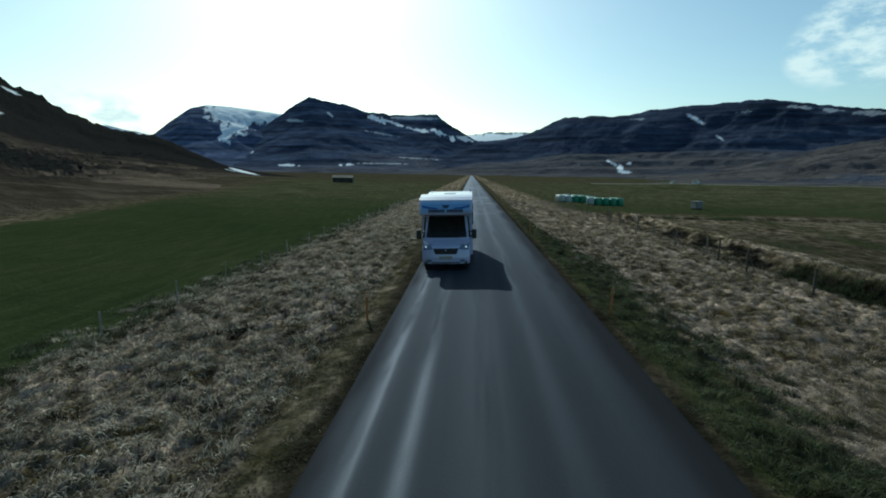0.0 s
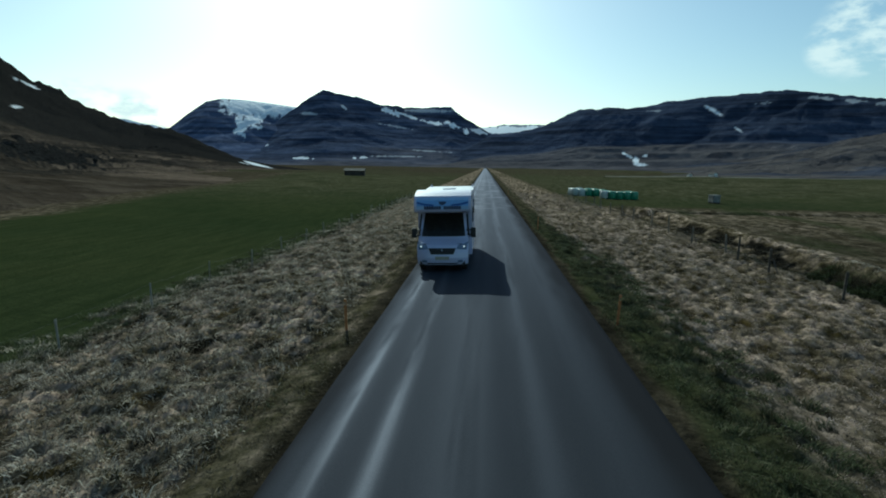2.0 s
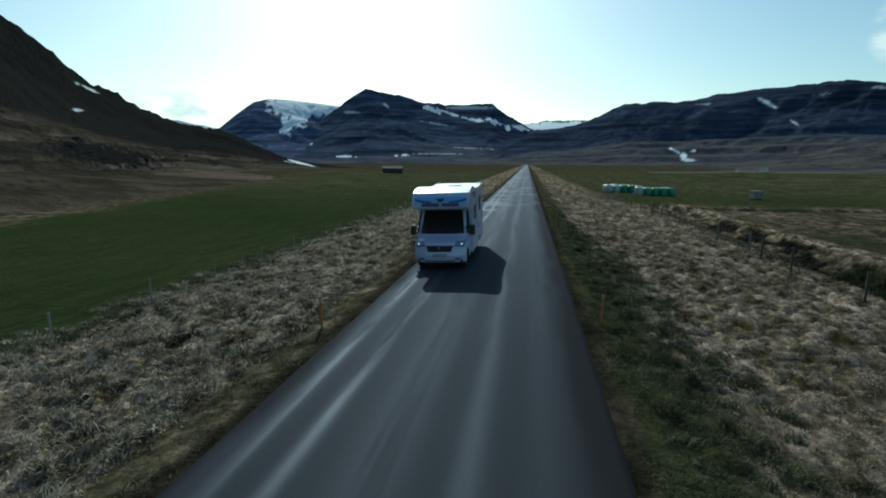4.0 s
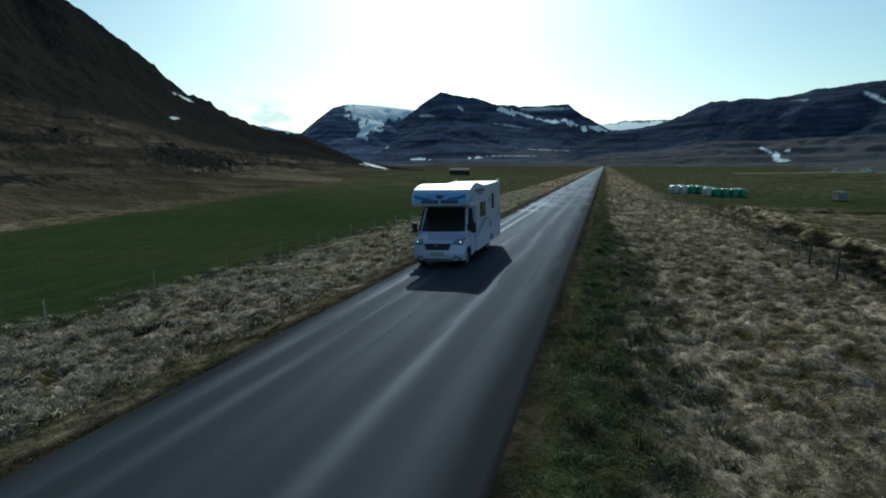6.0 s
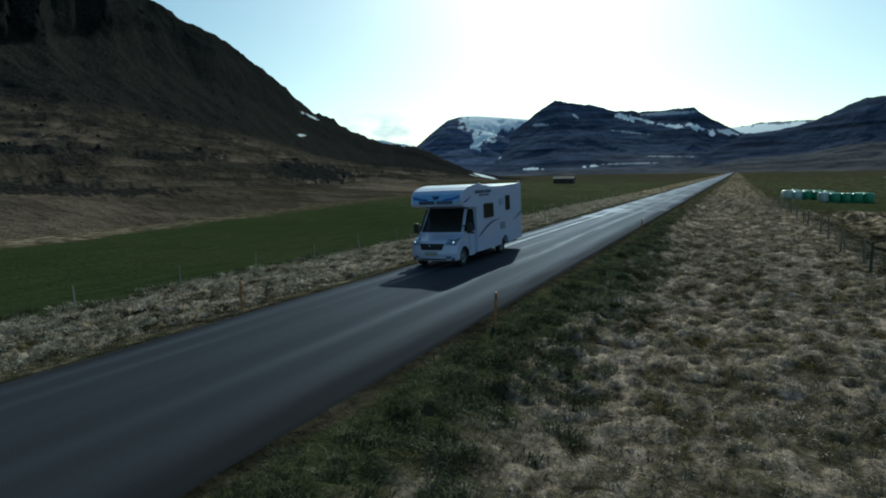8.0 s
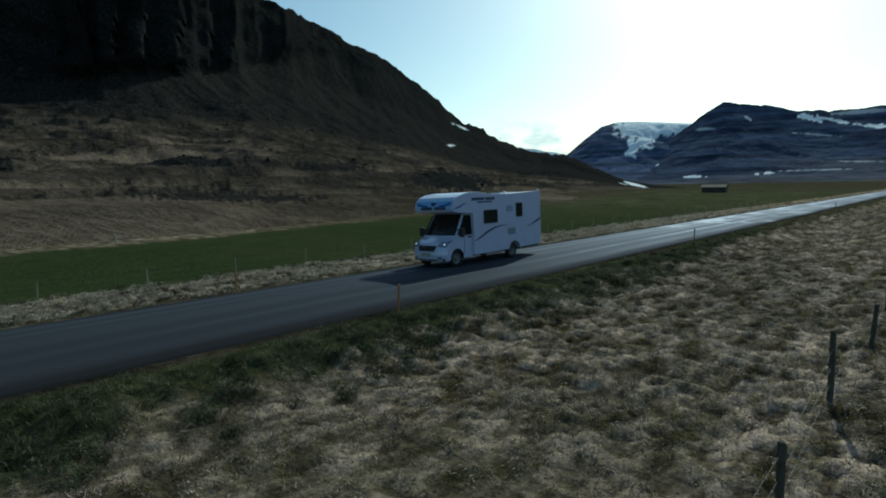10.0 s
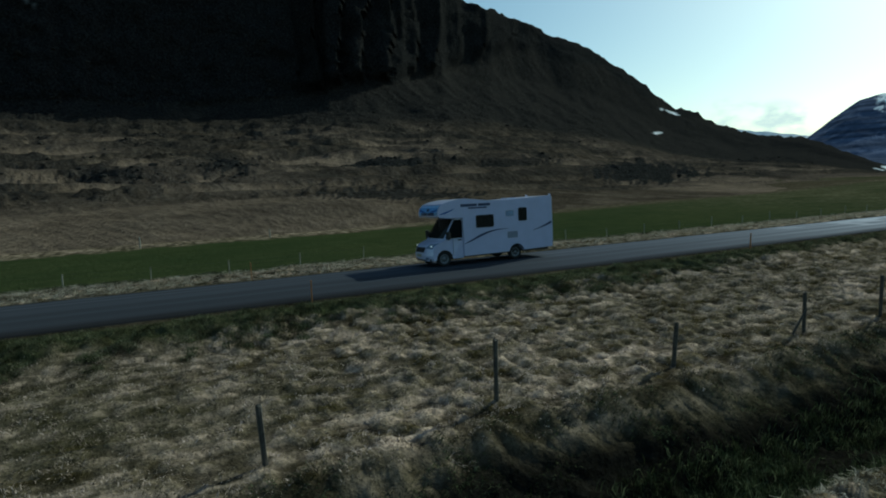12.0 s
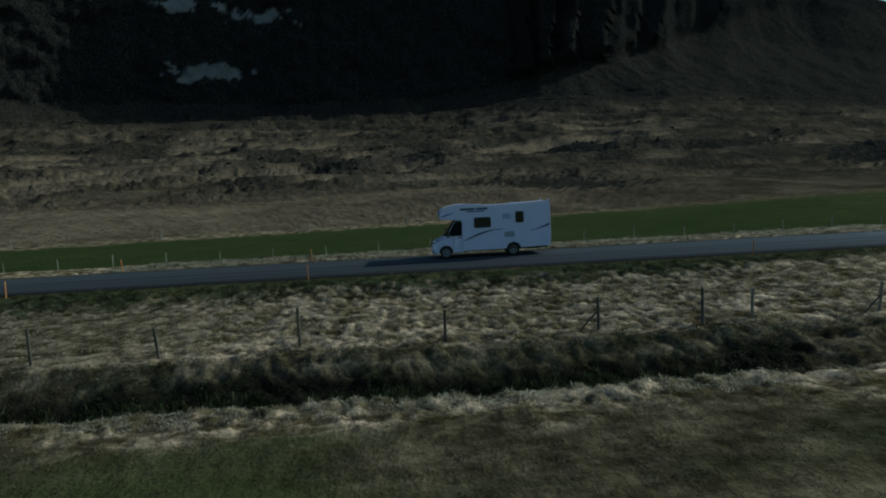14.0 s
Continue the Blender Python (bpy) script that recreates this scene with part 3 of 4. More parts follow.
heath = heath * smooth(0.02, 0.07, up) * (1 - smooth(0.55, 0.62, up)) * (0.35 + 0.65 * np.maximum(smooth(-1.2, 0.6, EL), smooth(-62, -54, A)))
ledge = (smooth(0.6, 0.92, saw) - saw) * 3.0 * bench
cliff = (fbm(A * 0.5, Z / 14, 5, 79, 0.6) - 0.5) * 12 * bare
Z = Z + damp * fade * (1.6 * (heath - 0.5) * smooth(0.03, 0.12, up) + ledge * (0.2 + 1.5 * fbm(X / 45, Y / 45, 3, 76)) + 2.4 * (fbm(X / 24, Y / 24, 5, 77) - 0.5) * smooth(0.02, 0.3, up) + (0.7 + 3.0 * rocky + 4.5 * crag) * (fbm(X / 6, Y / 6, 4, 78) - 0.5) * smooth(0.1, 0.3, up))
X, Y = X + damp * cliff * np.sin(np.radians(A)), Y + damp * cliff * np.cos(np.radians(A))
hill = grid_object("hillside", X, Y, Z, M_HILL)
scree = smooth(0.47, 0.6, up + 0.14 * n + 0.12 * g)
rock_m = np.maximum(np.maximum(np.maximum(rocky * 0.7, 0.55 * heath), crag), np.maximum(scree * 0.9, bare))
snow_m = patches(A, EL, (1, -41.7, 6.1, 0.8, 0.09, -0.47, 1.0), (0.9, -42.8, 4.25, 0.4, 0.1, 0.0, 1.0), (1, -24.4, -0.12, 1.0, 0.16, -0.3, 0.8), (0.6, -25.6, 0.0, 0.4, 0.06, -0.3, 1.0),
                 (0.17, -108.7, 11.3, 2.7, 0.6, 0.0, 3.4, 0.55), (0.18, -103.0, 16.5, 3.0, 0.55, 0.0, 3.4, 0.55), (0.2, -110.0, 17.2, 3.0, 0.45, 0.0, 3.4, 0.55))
pale_m = smooth(0.45, 0.62, fbm(X / 50, Y / 50, 4, 82)) * (1 - smooth(0.45, 0.6, up))
pale_m = np.maximum(pale_m, 0.55 * smooth(-56, -68, A) * (1 - smooth(-0.6, 0.8, EL + 2 * n)))
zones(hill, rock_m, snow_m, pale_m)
tagged(hill, "steep brown hillside with rocky ledges, dark scree and old snow", "hill", kind="structure")


# loose rocks and boulders on the slope
rs = np.random.RandomState(5)
ball = bmesh.new()
bmesh.ops.create_icosphere(ball, subdivisions=1, radius=1.0)
ball.verts.ensure_lookup_table()
BV = np.array([v_.co[:] for v_ in ball.verts])
BF = np.array([[v_.index for v_ in f.verts] for f in ball.faces])
ball.free()
pick = np.flatnonzero(((up > 0.16) & (up < 0.66) & (A < -31)).ravel() & (rs.rand(X.size) < (0.002 + 0.03 * rocky + 0.05 * crag + 0.02 * scree * smooth(0.52, 0.6, fbm(X / 40, Y / 40, 4, 85))).ravel()))
pos = np.stack([X.ravel()[pick], Y.ravel()[pick], Z.ravel()[pick]], 1)
size = rs.gamma(1.6, 0.28, len(pick))[:, None] + 0.2
squash = np.stack([rs.uniform(0.8, 1.5, len(pick)), rs.uniform(0.8, 1.5, len(pick)), rs.uniform(0.5, 1.0, len(pick))], 1)
BVs = BV[None] * (1 + rs.uniform(-0.28, 0.28, (len(pick), len(BV), 1)))
verts = (BVs * (size * squash)[:, None, :] + pos[:, None, :]).reshape(-1, 3)
faces = (BF[None] + (np.arange(len(pick)) * len(BV))[:, None, None]).reshape(-1, 3)
me = bpy.data.meshes.new("boulders")
me.from_pydata(verts.tolist(), [], faces.tolist())
boulders = finish(new("boulders", me), M_BOULDER)
tagged(boulders, "loose dark boulders strewn over the hillside", "boulders", kind="stuff")


def mountain(name, label, az, el, R, F, base_z, prof, snow_fn, red_fn, seed, rough=0.3, rows=100, cols=270, blue=0.0):
    X, Y, Z, A, U, n, g = sector(az, el, R, F, base_z, np.linspace(0, 1, rows), cols, prof, rough, seed)
    ob = grid_object(name, X, Y, Z, M_MOUNT)
    up = np.minimum(U, 1)
    EL = np.degrees(np.arctan2(Z - 4.0, np.hypot(X - 5.0, Y + 20.0)))
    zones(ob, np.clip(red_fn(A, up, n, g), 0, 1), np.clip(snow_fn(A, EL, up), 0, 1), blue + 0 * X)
    return tagged(ob, label, "mountain", kind="structure")


DOME = ([0, 0.25, 0.45, 0.62, 0.74, 0.86, 1], [0, 0.12, 0.38, 0.72, 0.88, 0.96, 1])
CONE = ([0, 0.25, 0.5, 0.75, 0.9, 1], [0, 0.08, 0.28, 0.58, 0.82, 1])
TERR = ([0, 0.12, 0.16, 0.27, 0.31, 0.43, 0.48, 0.6, 0.66, 0.74, 0.86, 0.94, 1], [0, 0.045, 0.1, 0.125, 0.19, 0.22, 0.29, 0.33, 0.44, 0.58, 0.84, 0.95, 1])


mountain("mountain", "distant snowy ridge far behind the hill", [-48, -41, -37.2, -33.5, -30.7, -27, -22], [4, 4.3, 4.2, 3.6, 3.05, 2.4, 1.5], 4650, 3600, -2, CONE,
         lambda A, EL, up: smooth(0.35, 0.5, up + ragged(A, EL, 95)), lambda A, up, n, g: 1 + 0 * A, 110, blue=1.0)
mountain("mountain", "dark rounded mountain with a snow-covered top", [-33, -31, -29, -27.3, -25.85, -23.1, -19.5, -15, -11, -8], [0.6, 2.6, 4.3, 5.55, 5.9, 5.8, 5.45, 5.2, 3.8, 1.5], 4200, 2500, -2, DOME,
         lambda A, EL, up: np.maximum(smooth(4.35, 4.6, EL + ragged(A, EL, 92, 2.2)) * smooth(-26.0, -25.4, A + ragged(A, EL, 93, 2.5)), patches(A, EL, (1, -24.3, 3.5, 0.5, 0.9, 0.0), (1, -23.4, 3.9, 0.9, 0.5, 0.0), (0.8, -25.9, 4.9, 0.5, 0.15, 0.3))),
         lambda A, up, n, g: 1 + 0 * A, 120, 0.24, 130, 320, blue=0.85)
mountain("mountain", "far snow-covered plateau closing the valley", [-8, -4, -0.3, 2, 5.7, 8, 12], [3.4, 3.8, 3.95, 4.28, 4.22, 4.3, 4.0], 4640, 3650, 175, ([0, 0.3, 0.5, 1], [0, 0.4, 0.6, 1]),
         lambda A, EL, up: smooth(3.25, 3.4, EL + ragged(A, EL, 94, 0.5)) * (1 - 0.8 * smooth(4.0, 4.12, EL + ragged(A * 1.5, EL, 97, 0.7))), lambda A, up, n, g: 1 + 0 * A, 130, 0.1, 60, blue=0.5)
mountain("mountain", "dark pointed mountain with snow streaks under its flat shoulder", [-27, -24, -22.3, -19.5, -17.9, -16.5, -14.6, -12.7, -10.7, -7.9, -3.7, -2.1, -0.34, 2.5, 5],
         [0.3, 1.7, 3.0, 5.2, 6.4, 7.3, 6.85, 6.6, 5.95, 5.8, 5.85, 4.75, 3.7, 2.2, 0.8], 3500, 2150, -2, CONE,
         lambda A, EL, up: patches(A, EL, (1, -9.9, 5.35, 0.85, 0.26, -0.2), (0.9, -8.0, 4.95, 1.5, 0.13, -0.3), (0.45, -6.1, 5.5, 2.4, 0.17, 0.0, 1.0), (1, -5.3, 4.3, 0.7, 0.16, -0.15), (1, -3.6, 4.15, 0.6, 0.28, -0.4), (1, -2.1, 3.5, 0.22, 0.28, -0.5),
                                       (0.8, -0.7, 3.5, 0.7, 0.2, -0.3), (0.5, -17.8, 4.9, 0.9, 0.12, 0.0), (0.6, -14.4, 5.6, 0.35, 0.12, -0.7), (0.9, -22.1, 1.85, 0.22, 0.14, 0.0), (0.6, -12.4, 6.55, 0.9, 0.09, -0.25), (0.35, -9.3, 3.9, 1.6, 0.08, -0.15),
                                       (0.9, -18.5, 0.56, 0.7, 0.11, 0.0), (0.9, -12.6, 0.72, 0.35, 0.12, 0.0), (0.9, -13.6, 0.66, 0.25, 0.12, 0.0), (0.35, -9.0, 0.9, 2.6, 0.06, 0.0), (0.3, -6.0, 1.5, 2.2, 0.06, -0.05)),
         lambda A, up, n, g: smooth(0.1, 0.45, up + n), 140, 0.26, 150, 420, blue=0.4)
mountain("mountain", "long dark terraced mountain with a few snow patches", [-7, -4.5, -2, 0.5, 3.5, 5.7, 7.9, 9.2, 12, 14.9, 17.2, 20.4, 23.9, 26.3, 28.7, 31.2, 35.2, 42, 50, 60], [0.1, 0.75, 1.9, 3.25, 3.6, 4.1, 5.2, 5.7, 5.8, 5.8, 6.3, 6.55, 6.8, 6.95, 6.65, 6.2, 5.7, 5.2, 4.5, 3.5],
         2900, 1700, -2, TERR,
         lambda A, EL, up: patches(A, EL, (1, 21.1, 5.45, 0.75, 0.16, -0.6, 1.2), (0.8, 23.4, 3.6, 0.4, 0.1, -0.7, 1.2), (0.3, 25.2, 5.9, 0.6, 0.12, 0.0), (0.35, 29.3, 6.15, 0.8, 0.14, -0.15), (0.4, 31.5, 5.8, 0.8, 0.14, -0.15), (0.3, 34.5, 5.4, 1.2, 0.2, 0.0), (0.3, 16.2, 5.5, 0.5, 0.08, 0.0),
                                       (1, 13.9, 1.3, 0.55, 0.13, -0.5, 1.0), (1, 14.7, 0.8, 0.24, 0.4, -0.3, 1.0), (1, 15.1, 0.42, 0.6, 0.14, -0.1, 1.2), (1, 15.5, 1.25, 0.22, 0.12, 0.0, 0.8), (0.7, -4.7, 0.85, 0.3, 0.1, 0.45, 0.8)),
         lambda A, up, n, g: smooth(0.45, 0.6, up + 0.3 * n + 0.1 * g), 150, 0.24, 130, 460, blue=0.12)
mountain("mountain", "low brown moorland rise across the valley", [17, 20, 24.8, 28, 31, 35.4, 40, 50, 62, 75], [0.0, 0.5, 1.2, 1.9, 2.6, 3.4, 3.9, 4.4, 4.2, 3.0], 1150, 345, -1.5, CONE,
         lambda A, EL, up: 0 * A, lambda A, up, n, g: 0.7 * smooth(0.02, 0.16, n + 0.6 * g), 160, 0.8, 130, 320)


# ================= the motorhome =================


def box(bm, x0, x1, y0, y1, z0, z1, bevel=0.0):
    m = Matrix.Translation(((x0 + x1) / 2, (y0 + y1) / 2, (z0 + z1) / 2)) @ Matrix.Diagonal((x1 - x0, y1 - y0, z1 - z0, 1))
    r = bmesh.ops.create_cube(bm, size=1, matrix=m)
    if bevel:
        es = list({e for v_ in r["verts"] for e in v_.link_edges})
        bmesh.ops.bevel(bm, geom=es, offset=bevel, segments=2, affect="EDGES", profile=0.5)


def prism(bm, outline, x0, x1):
    """A side outline in y and z, drawn out across from x0 to x1."""
    a = [bm.verts.new((x0, y, z)) for y, z in outline]
    c = [bm.verts.new((x1, y, z)) for y, z in outline]
    f1, f2 = bm.faces.new(a), bm.faces.new(c)
    for i in range(len(a)):
        k = (i + 1) % len(a)
        bm.faces.new((a[i], a[k], c[k], c[i]))
    bmesh.ops.triangulate(bm, faces=[f1, f2])


def lathe(bm, profile, at, turns=28):
    """Rings about the x axis from (x, radius) pairs."""
    rings = []
    for x, r in profile:
        rings.append([bm.verts.new((at[0] + x, at[1] + r * math.cos(2 * math.pi * k / turns), at[2] + r * math.sin(2 * math.pi * k / turns))) for k in range(turns)])
    for p, q in zip(rings, rings[1:]):
        for k in range(turns):
            bm.faces.new((p[k], p[(k + 1) % turns], q[(k + 1) % turns], q[k]))
    return rings


def slab(bm, pts, thick, out):
    """A plate over a ring of points, with thickness along out."""
    o = Vector(out).normalized() * thick
    a = [bm.verts.new(p) for p in pts]
    c = [bm.verts.new(Vector(p) + o) for p in pts]
    bm.faces.new(a), bm.faces.new(c)
    for i in range(len(a)):
        k = (i + 1) % len(a)
        bm.faces.new((a[i], a[k], c[k], c[i]))


def soften(ob, width, segments=3, angle=35):
    md = ob.modifiers.new("bevel", "BEVEL")
    md.width, md.segments, md.limit_method, md.angle_limit = width, segments, "ANGLE", radians(angle)
    return ob


def arch(yc, r, z0, n=9):
    """Points of a wheel arch, from the rear side to the front side."""
    a0 = math.asin((z0 - 0.36) / r)
    return [(yc + r * math.cos(a), 0.36 + r * math.sin(a)) for a in [a0 + (math.pi - 2 * a0) * k / (n - 1) for k in range(n)]]


FRONT = [(0.16, 0.28), (0.1, 0.38), (0.07, 0.56), (0.1, 0.74), (0.15, 0.92), (0.26, 1.05), (0.46, 1.14), (0.68, 1.22), (0.8, 1.29), (1.02, 1.58), (1.25, 1.9), (1.5, 2.24), (1.62, 2.32)]
HALF = 1.03


def front_point(i, s, lift=0.0):
    """A place on the cab's rounded front: i along its outline, s from -1 to 1 across it."""
    k = min(int(i), len(FRONT) - 2)
    f = i - k
    y = FRONT[k][0] * (1 - f) + FRONT[k + 1][0] * f
    z = FRONT[k][1] * (1 - f) + FRONT[k + 1][1] * f
    w = HALF * (1.0 - 0.10 * max(0, (z - 1.4)) - 0.05 * max(0.0, 0.6 - z))
    y += 0.26 * abs(s) ** 3.2 * (1 - 0.55 * max(0.0, min(1, (z - 1.2) / 1.0)))
    return Vector((s * w, y - lift, z + lift * 0.3))


def front_patch(bm, i0, i1, s0, s1, lift, ni=6, ns=10, taper=0.0):
    """A sheet laid on the cab's front."""
    g = []
    for a in range(ni + 1):
        i = i0 + (i1 - i0) * a / ni
        t = taper * a / ni
        g.append([bm.verts.new(front_point(i, (s0 + (s1 - s0) * c / ns) * (1 - t), lift)) for c in range(ns + 1)])
    for a in range(ni):
        for c in range(ns):
            bm.faces.new((g[a][c], g[a][c + 1], g[a + 1][c + 1], g[a + 1][c]))


def motorhome():
    van = new("motorhome")
    tagged(van, "white alcove motorhome with blue swooshes driving along the road", "motorhome")
    W = 1.15
    # living box with the alcove over the cab
    bm = bmesh.new()
    out = [(7.2, 0.5), (7.24, 1.2), (7.22, 3.08), (7.1, 3.16), (6.2, 3.12), (4.6, 3.06), (3.4, 3.06), (2.7, 3.14), (2.1, 3.2), (1.7, 3.18), (1.25, 3.11), (0.88, 2.99), (0.7, 2.83), (0.62, 2.6), (0.63, 2.45), (0.7, 2.36),
           (1.1, 2.31), (1.62, 2.28), (1.95, 2.28), (1.97, 0.42), (4.4, 0.44)]
    out += [(y, z) for y, z in reversed(arch(4.985, 0.46, 0.45))] + [(5.6, 0.46)]
    prism(bm, out, -W, W)
    soften(part("body", bm, M_WHITE, van), 0.07, 3, 30)
    # cab
    bm = bmesh.new()
    front_patch(bm, 0, len(FRONT) - 1, -1, 1, 0, 36, 18)
    for sgn in (-1, 1):
        ring = [front_point(i / 3, sgn) for i in range((len(FRONT) - 1) * 3 + 1)]
        ring += [Vector((sgn * HALF * 0.91, 1.97, 2.32)), Vector((sgn * HALF, 1.97, 1.4)), Vector((sgn * HALF, 1.97, 0.34))]
        ring += [Vector((sgn * HALF, y, z)) for y, z in arch(0.95, 0.43, 0.34)]
        f = bm.faces.new([bm.verts.new(p_) for p_ in ring])
        bmesh.ops.triangulate(bm, faces=[f])
    bmesh.ops.remove_doubles(bm, verts=bm.verts, dist=0.002)
    part("cab", bm, M_WHITE, van, smooth=False)
    bm = bmesh.new()
    box(bm, -0.9, 0.9, 0.25, 1.96, 0.3, 0.42)
    box(bm, -0.95, 0.95, 1.96, 7.05, 0.36, 0.55)
    box(bm, -0.78, 0.78, 0.4, 1.5, 0.42, 1.1)
    box(bm, -0.78, 0.78, 4.45, 5.5, 0.5, 0.95)
    part("underbody", bm, M_BLACK, van)
    bm = bmesh.new()
    front_patch(bm, 8.15, 11.05, -0.87, 0.87, 0.012, 8, 16, 0.03)
    part("windscreen", bm, M_GLASS, van, "dark tinted windscreen", True)
    bm = bmesh.new()
    front_patch(bm, 2.8, 4.2, -0.44, 0.44, 0.02, 4, 10, -0.22)
    gr_ = part("grille", bm, M_BLACK, van, "black radiator grille")
    bm = bmesh.new()
    bmesh.ops.create_circle(bm, cap_ends=True, segments=20, radius=0.04, matrix=Matrix.Translation((0, -0.05, 0.9)) @ Matrix.Rotation(radians(78), 4, "X"))
    part("emblem", bm, M_GREY, gr_, "round silver emblem")
    for z_ in (2.95, 3.35, 3.75):
        bm = bmesh.new()
        front_patch(bm, z_, z_ + 0.12, -0.42, 0.42, 0.032, 1, 8)
        part("grille_bar", bm, M_RUBBER, gr_)
    bm = bmesh.new()
    front_patch(bm, 0.25, 0.75, -0.6, 0.6, 0.015, 3, 12)
    part("bumper_intake", bm, M_BLACK, van, "black lower bumper intake")
    bm = bmesh.new()
    front_patch(bm, 1.6, 2.35, -0.27, 0.27, 0.035, 1, 4)
    part("number_plate", bm, M_PLATE, van, "pale plate with dark bars")
    for sgn in (-1, 1):
        bm = bmesh.new()
        g_ = [[bm.verts.new(front_point(3.95 + 1.0 * a - 0.25 * c_ + 1.35 * a * c_, sgn * (0.55 + 0.05 * a + 0.39 * c_ + 0.02 * a * c_), 0.014)) for c_ in [k / 8 for k in range(9)]] for a in [k / 5 for k in range(6)]]
        for a in range(5):
            for c_ in range(8):
                bm.faces.new((g_[a][c_], g_[a][c_ + 1], g_[a + 1][c_ + 1], g_[a + 1][c_]))
        hl = part("headlight", bm, M_LENS, van, "clear swept-back headlight", True)
        bm = bmesh.new()
        c = front_point(4.55, sgn * 0.84, 0.03)
        bmesh.ops.create_cone(bm, cap_ends=True, segments=14, radius1=0.032, radius2=0.032, depth=0.02, matrix=Matrix.Translation(c) @ Matrix.Rotation(radians(90), 4, "X"))
        part("bulb", bm, M_LAMP, hl, "lit daytime running lamp")
        bm = bmesh.new()
        front_patch(bm, 0.9, 1.5, sgn * 0.6, sgn * 0.8, 0.02, 2, 3)
        part("fog_lamp", bm, M_LENS, van)
        # mirrors
        bm = bmesh.new()
        box(bm, sgn * 1.22 - 0.11, sgn * 1.22 + 0.11, 1.0, 1.16, 1.27, 1.68, 0.05)
        mr = part("mirror", bm, M_BLACK, van, "tall black door mirror")
        bm = bmesh.new()
        box(bm, min(sgn * 0.93, sgn * 1.16), max(sgn * 0.93, sgn * 1.16), 1.06, 1.14, 1.35, 1.41, 0.015)
        part("arm", bm, M_BLACK, mr)
        bm = bmesh.new()
        box(bm, min(sgn * 0.93, sgn * 1.16), max(sgn * 0.93, sgn * 1.16), 1.06, 1.14, 1.55, 1.6, 0.015)
        part("arm", bm, M_BLACK, mr)
        bm = bmesh.new()
        box(bm, sgn * 1.22 - 0.085, sgn * 1.22 + 0.085, 1.158, 1.17, 1.31, 1.64)
        part("mirror_glass", bm, M_CHROME, mr)
        # cab door window, door seam, handle
        bm = bmesh.new()
        o_ = [(1.02, 1.36), (1.2, 1.33), (1.92, 1.33), (1.95, 2.1), (1.88, 2.2), (1.56, 2.2)]
        slab(bm, [(sgn * (HALF - 0.09 * max(0, z - 1.4) * HALF - 0.03), y, z) for y, z in o_], 0.052, (sgn, 0, 0))
        part("cab_window", bm, M_CABGLASS, van, "dark cab door window")
        bm = bmesh.new()
        box(bm, sgn * HALF - 0.006, sgn * HALF + 0.006, 1.42, 1.435, 0.5, 1.45)
        part("door_seam", bm, M_GREY, van)
        bm = bmesh.new()
        box(bm, sgn * HALF - 0.02, sgn * HALF + 0.035, 1.7, 1.88, 1.2, 1.26, 0.012)
        part("door_handle", bm, M_BLACK, van, "black door handle")
        # living box windows
        wins = ((3.16, 2.06, 0.5, 0.31), (5.38, 2.28, 0.25, 0.34)) if sgn > 0 else ((3.3, 2.06, 0.45, 0.31), (5.9, 2.2, 0.35, 0.3))
        for yc, zc, hw, hh in wins:
            bm = bmesh.new()
            slab(bm, rounded(sgn * W, yc, zc, hw, hh, 0.08), 0.035, (sgn, 0, 0))
            wn = part("side_window", bm, M_BLACK, van, "dark acrylic side window with rounded corners")
            bm = bmesh.new()
            slab(bm, rounded(sgn * (W + 0.035), yc, zc, hw - 0.04, hh - 0.04, 0.06), 0.006, (sgn, 0, 0))
            part("pane", bm, M_GLASS, wn)
        bm = bmesh.new()
        slab(bm, rounded(sgn * W, 4.62, 2.36, 0.23, 0.14, 0.03), 0.012, (sgn, 0, 0))
        vent = part("fridge_vent", bm, M_GREY, van, "pale grey slatted vent")
        for k in range(4):
            bm = bmesh.new()
            box(bm, sgn * (W + 0.016) - 0.006, sgn * (W + 0.016) + 0.006, 4.42, 4.82, 2.255 + k * 0.06, 2.28 + k * 0.06)
            part("slat", bm, M_PALEBLUE, vent)
        bm = bmesh.new()
        slab(bm, rounded(sgn * W, 4.75, 1.28, 0.3, 0.16, 0.03), 0.01, (sgn, 0, 0))
        part("service_hatch", bm, M_GREY, van)
        # swooshes and lettering bars
        bm = bmesh.new()
        swoosh(bm, sgn * (W + 0.006), [(2.0, 1.02, 0.03), (2.4, 1.16, 0.09), (2.9, 1.37, 0.12), (3.4, 1.52, 0.09), (3.9, 1.6, 0.05), (4.5, 1.6, 0.015)], sgn)
        part("swoosh", bm, M_NAVY, van, "dark blue swoosh decal")
        bm = bmesh.new()
        swoosh(bm, sgn * (W + 0.006), [(6.0, 1.42, 0.02), (6.4, 1.52, 0.05), (6.8, 1.64, 0.1), (7.16, 1.78, 0.14)], sgn)
        part("swoosh", bm, M_NAVY, van, "dark blue swoosh decal")
        for y0, y1, z0, z1 in ((1.85, 2.75, 2.81, 2.94), (2.82, 3.5, 2.81, 2.94), (2.25, 3.3, 2.7, 2.77)):
            bm = bmesh.new()
            box(bm, sgn * (W + 0.004) - 0.004, sgn * (W + 0.004) + 0.004, y0, y1, z0, z1)
            part("lettering_bar", bm, M_NAVY, van)
        bm = bmesh.new()
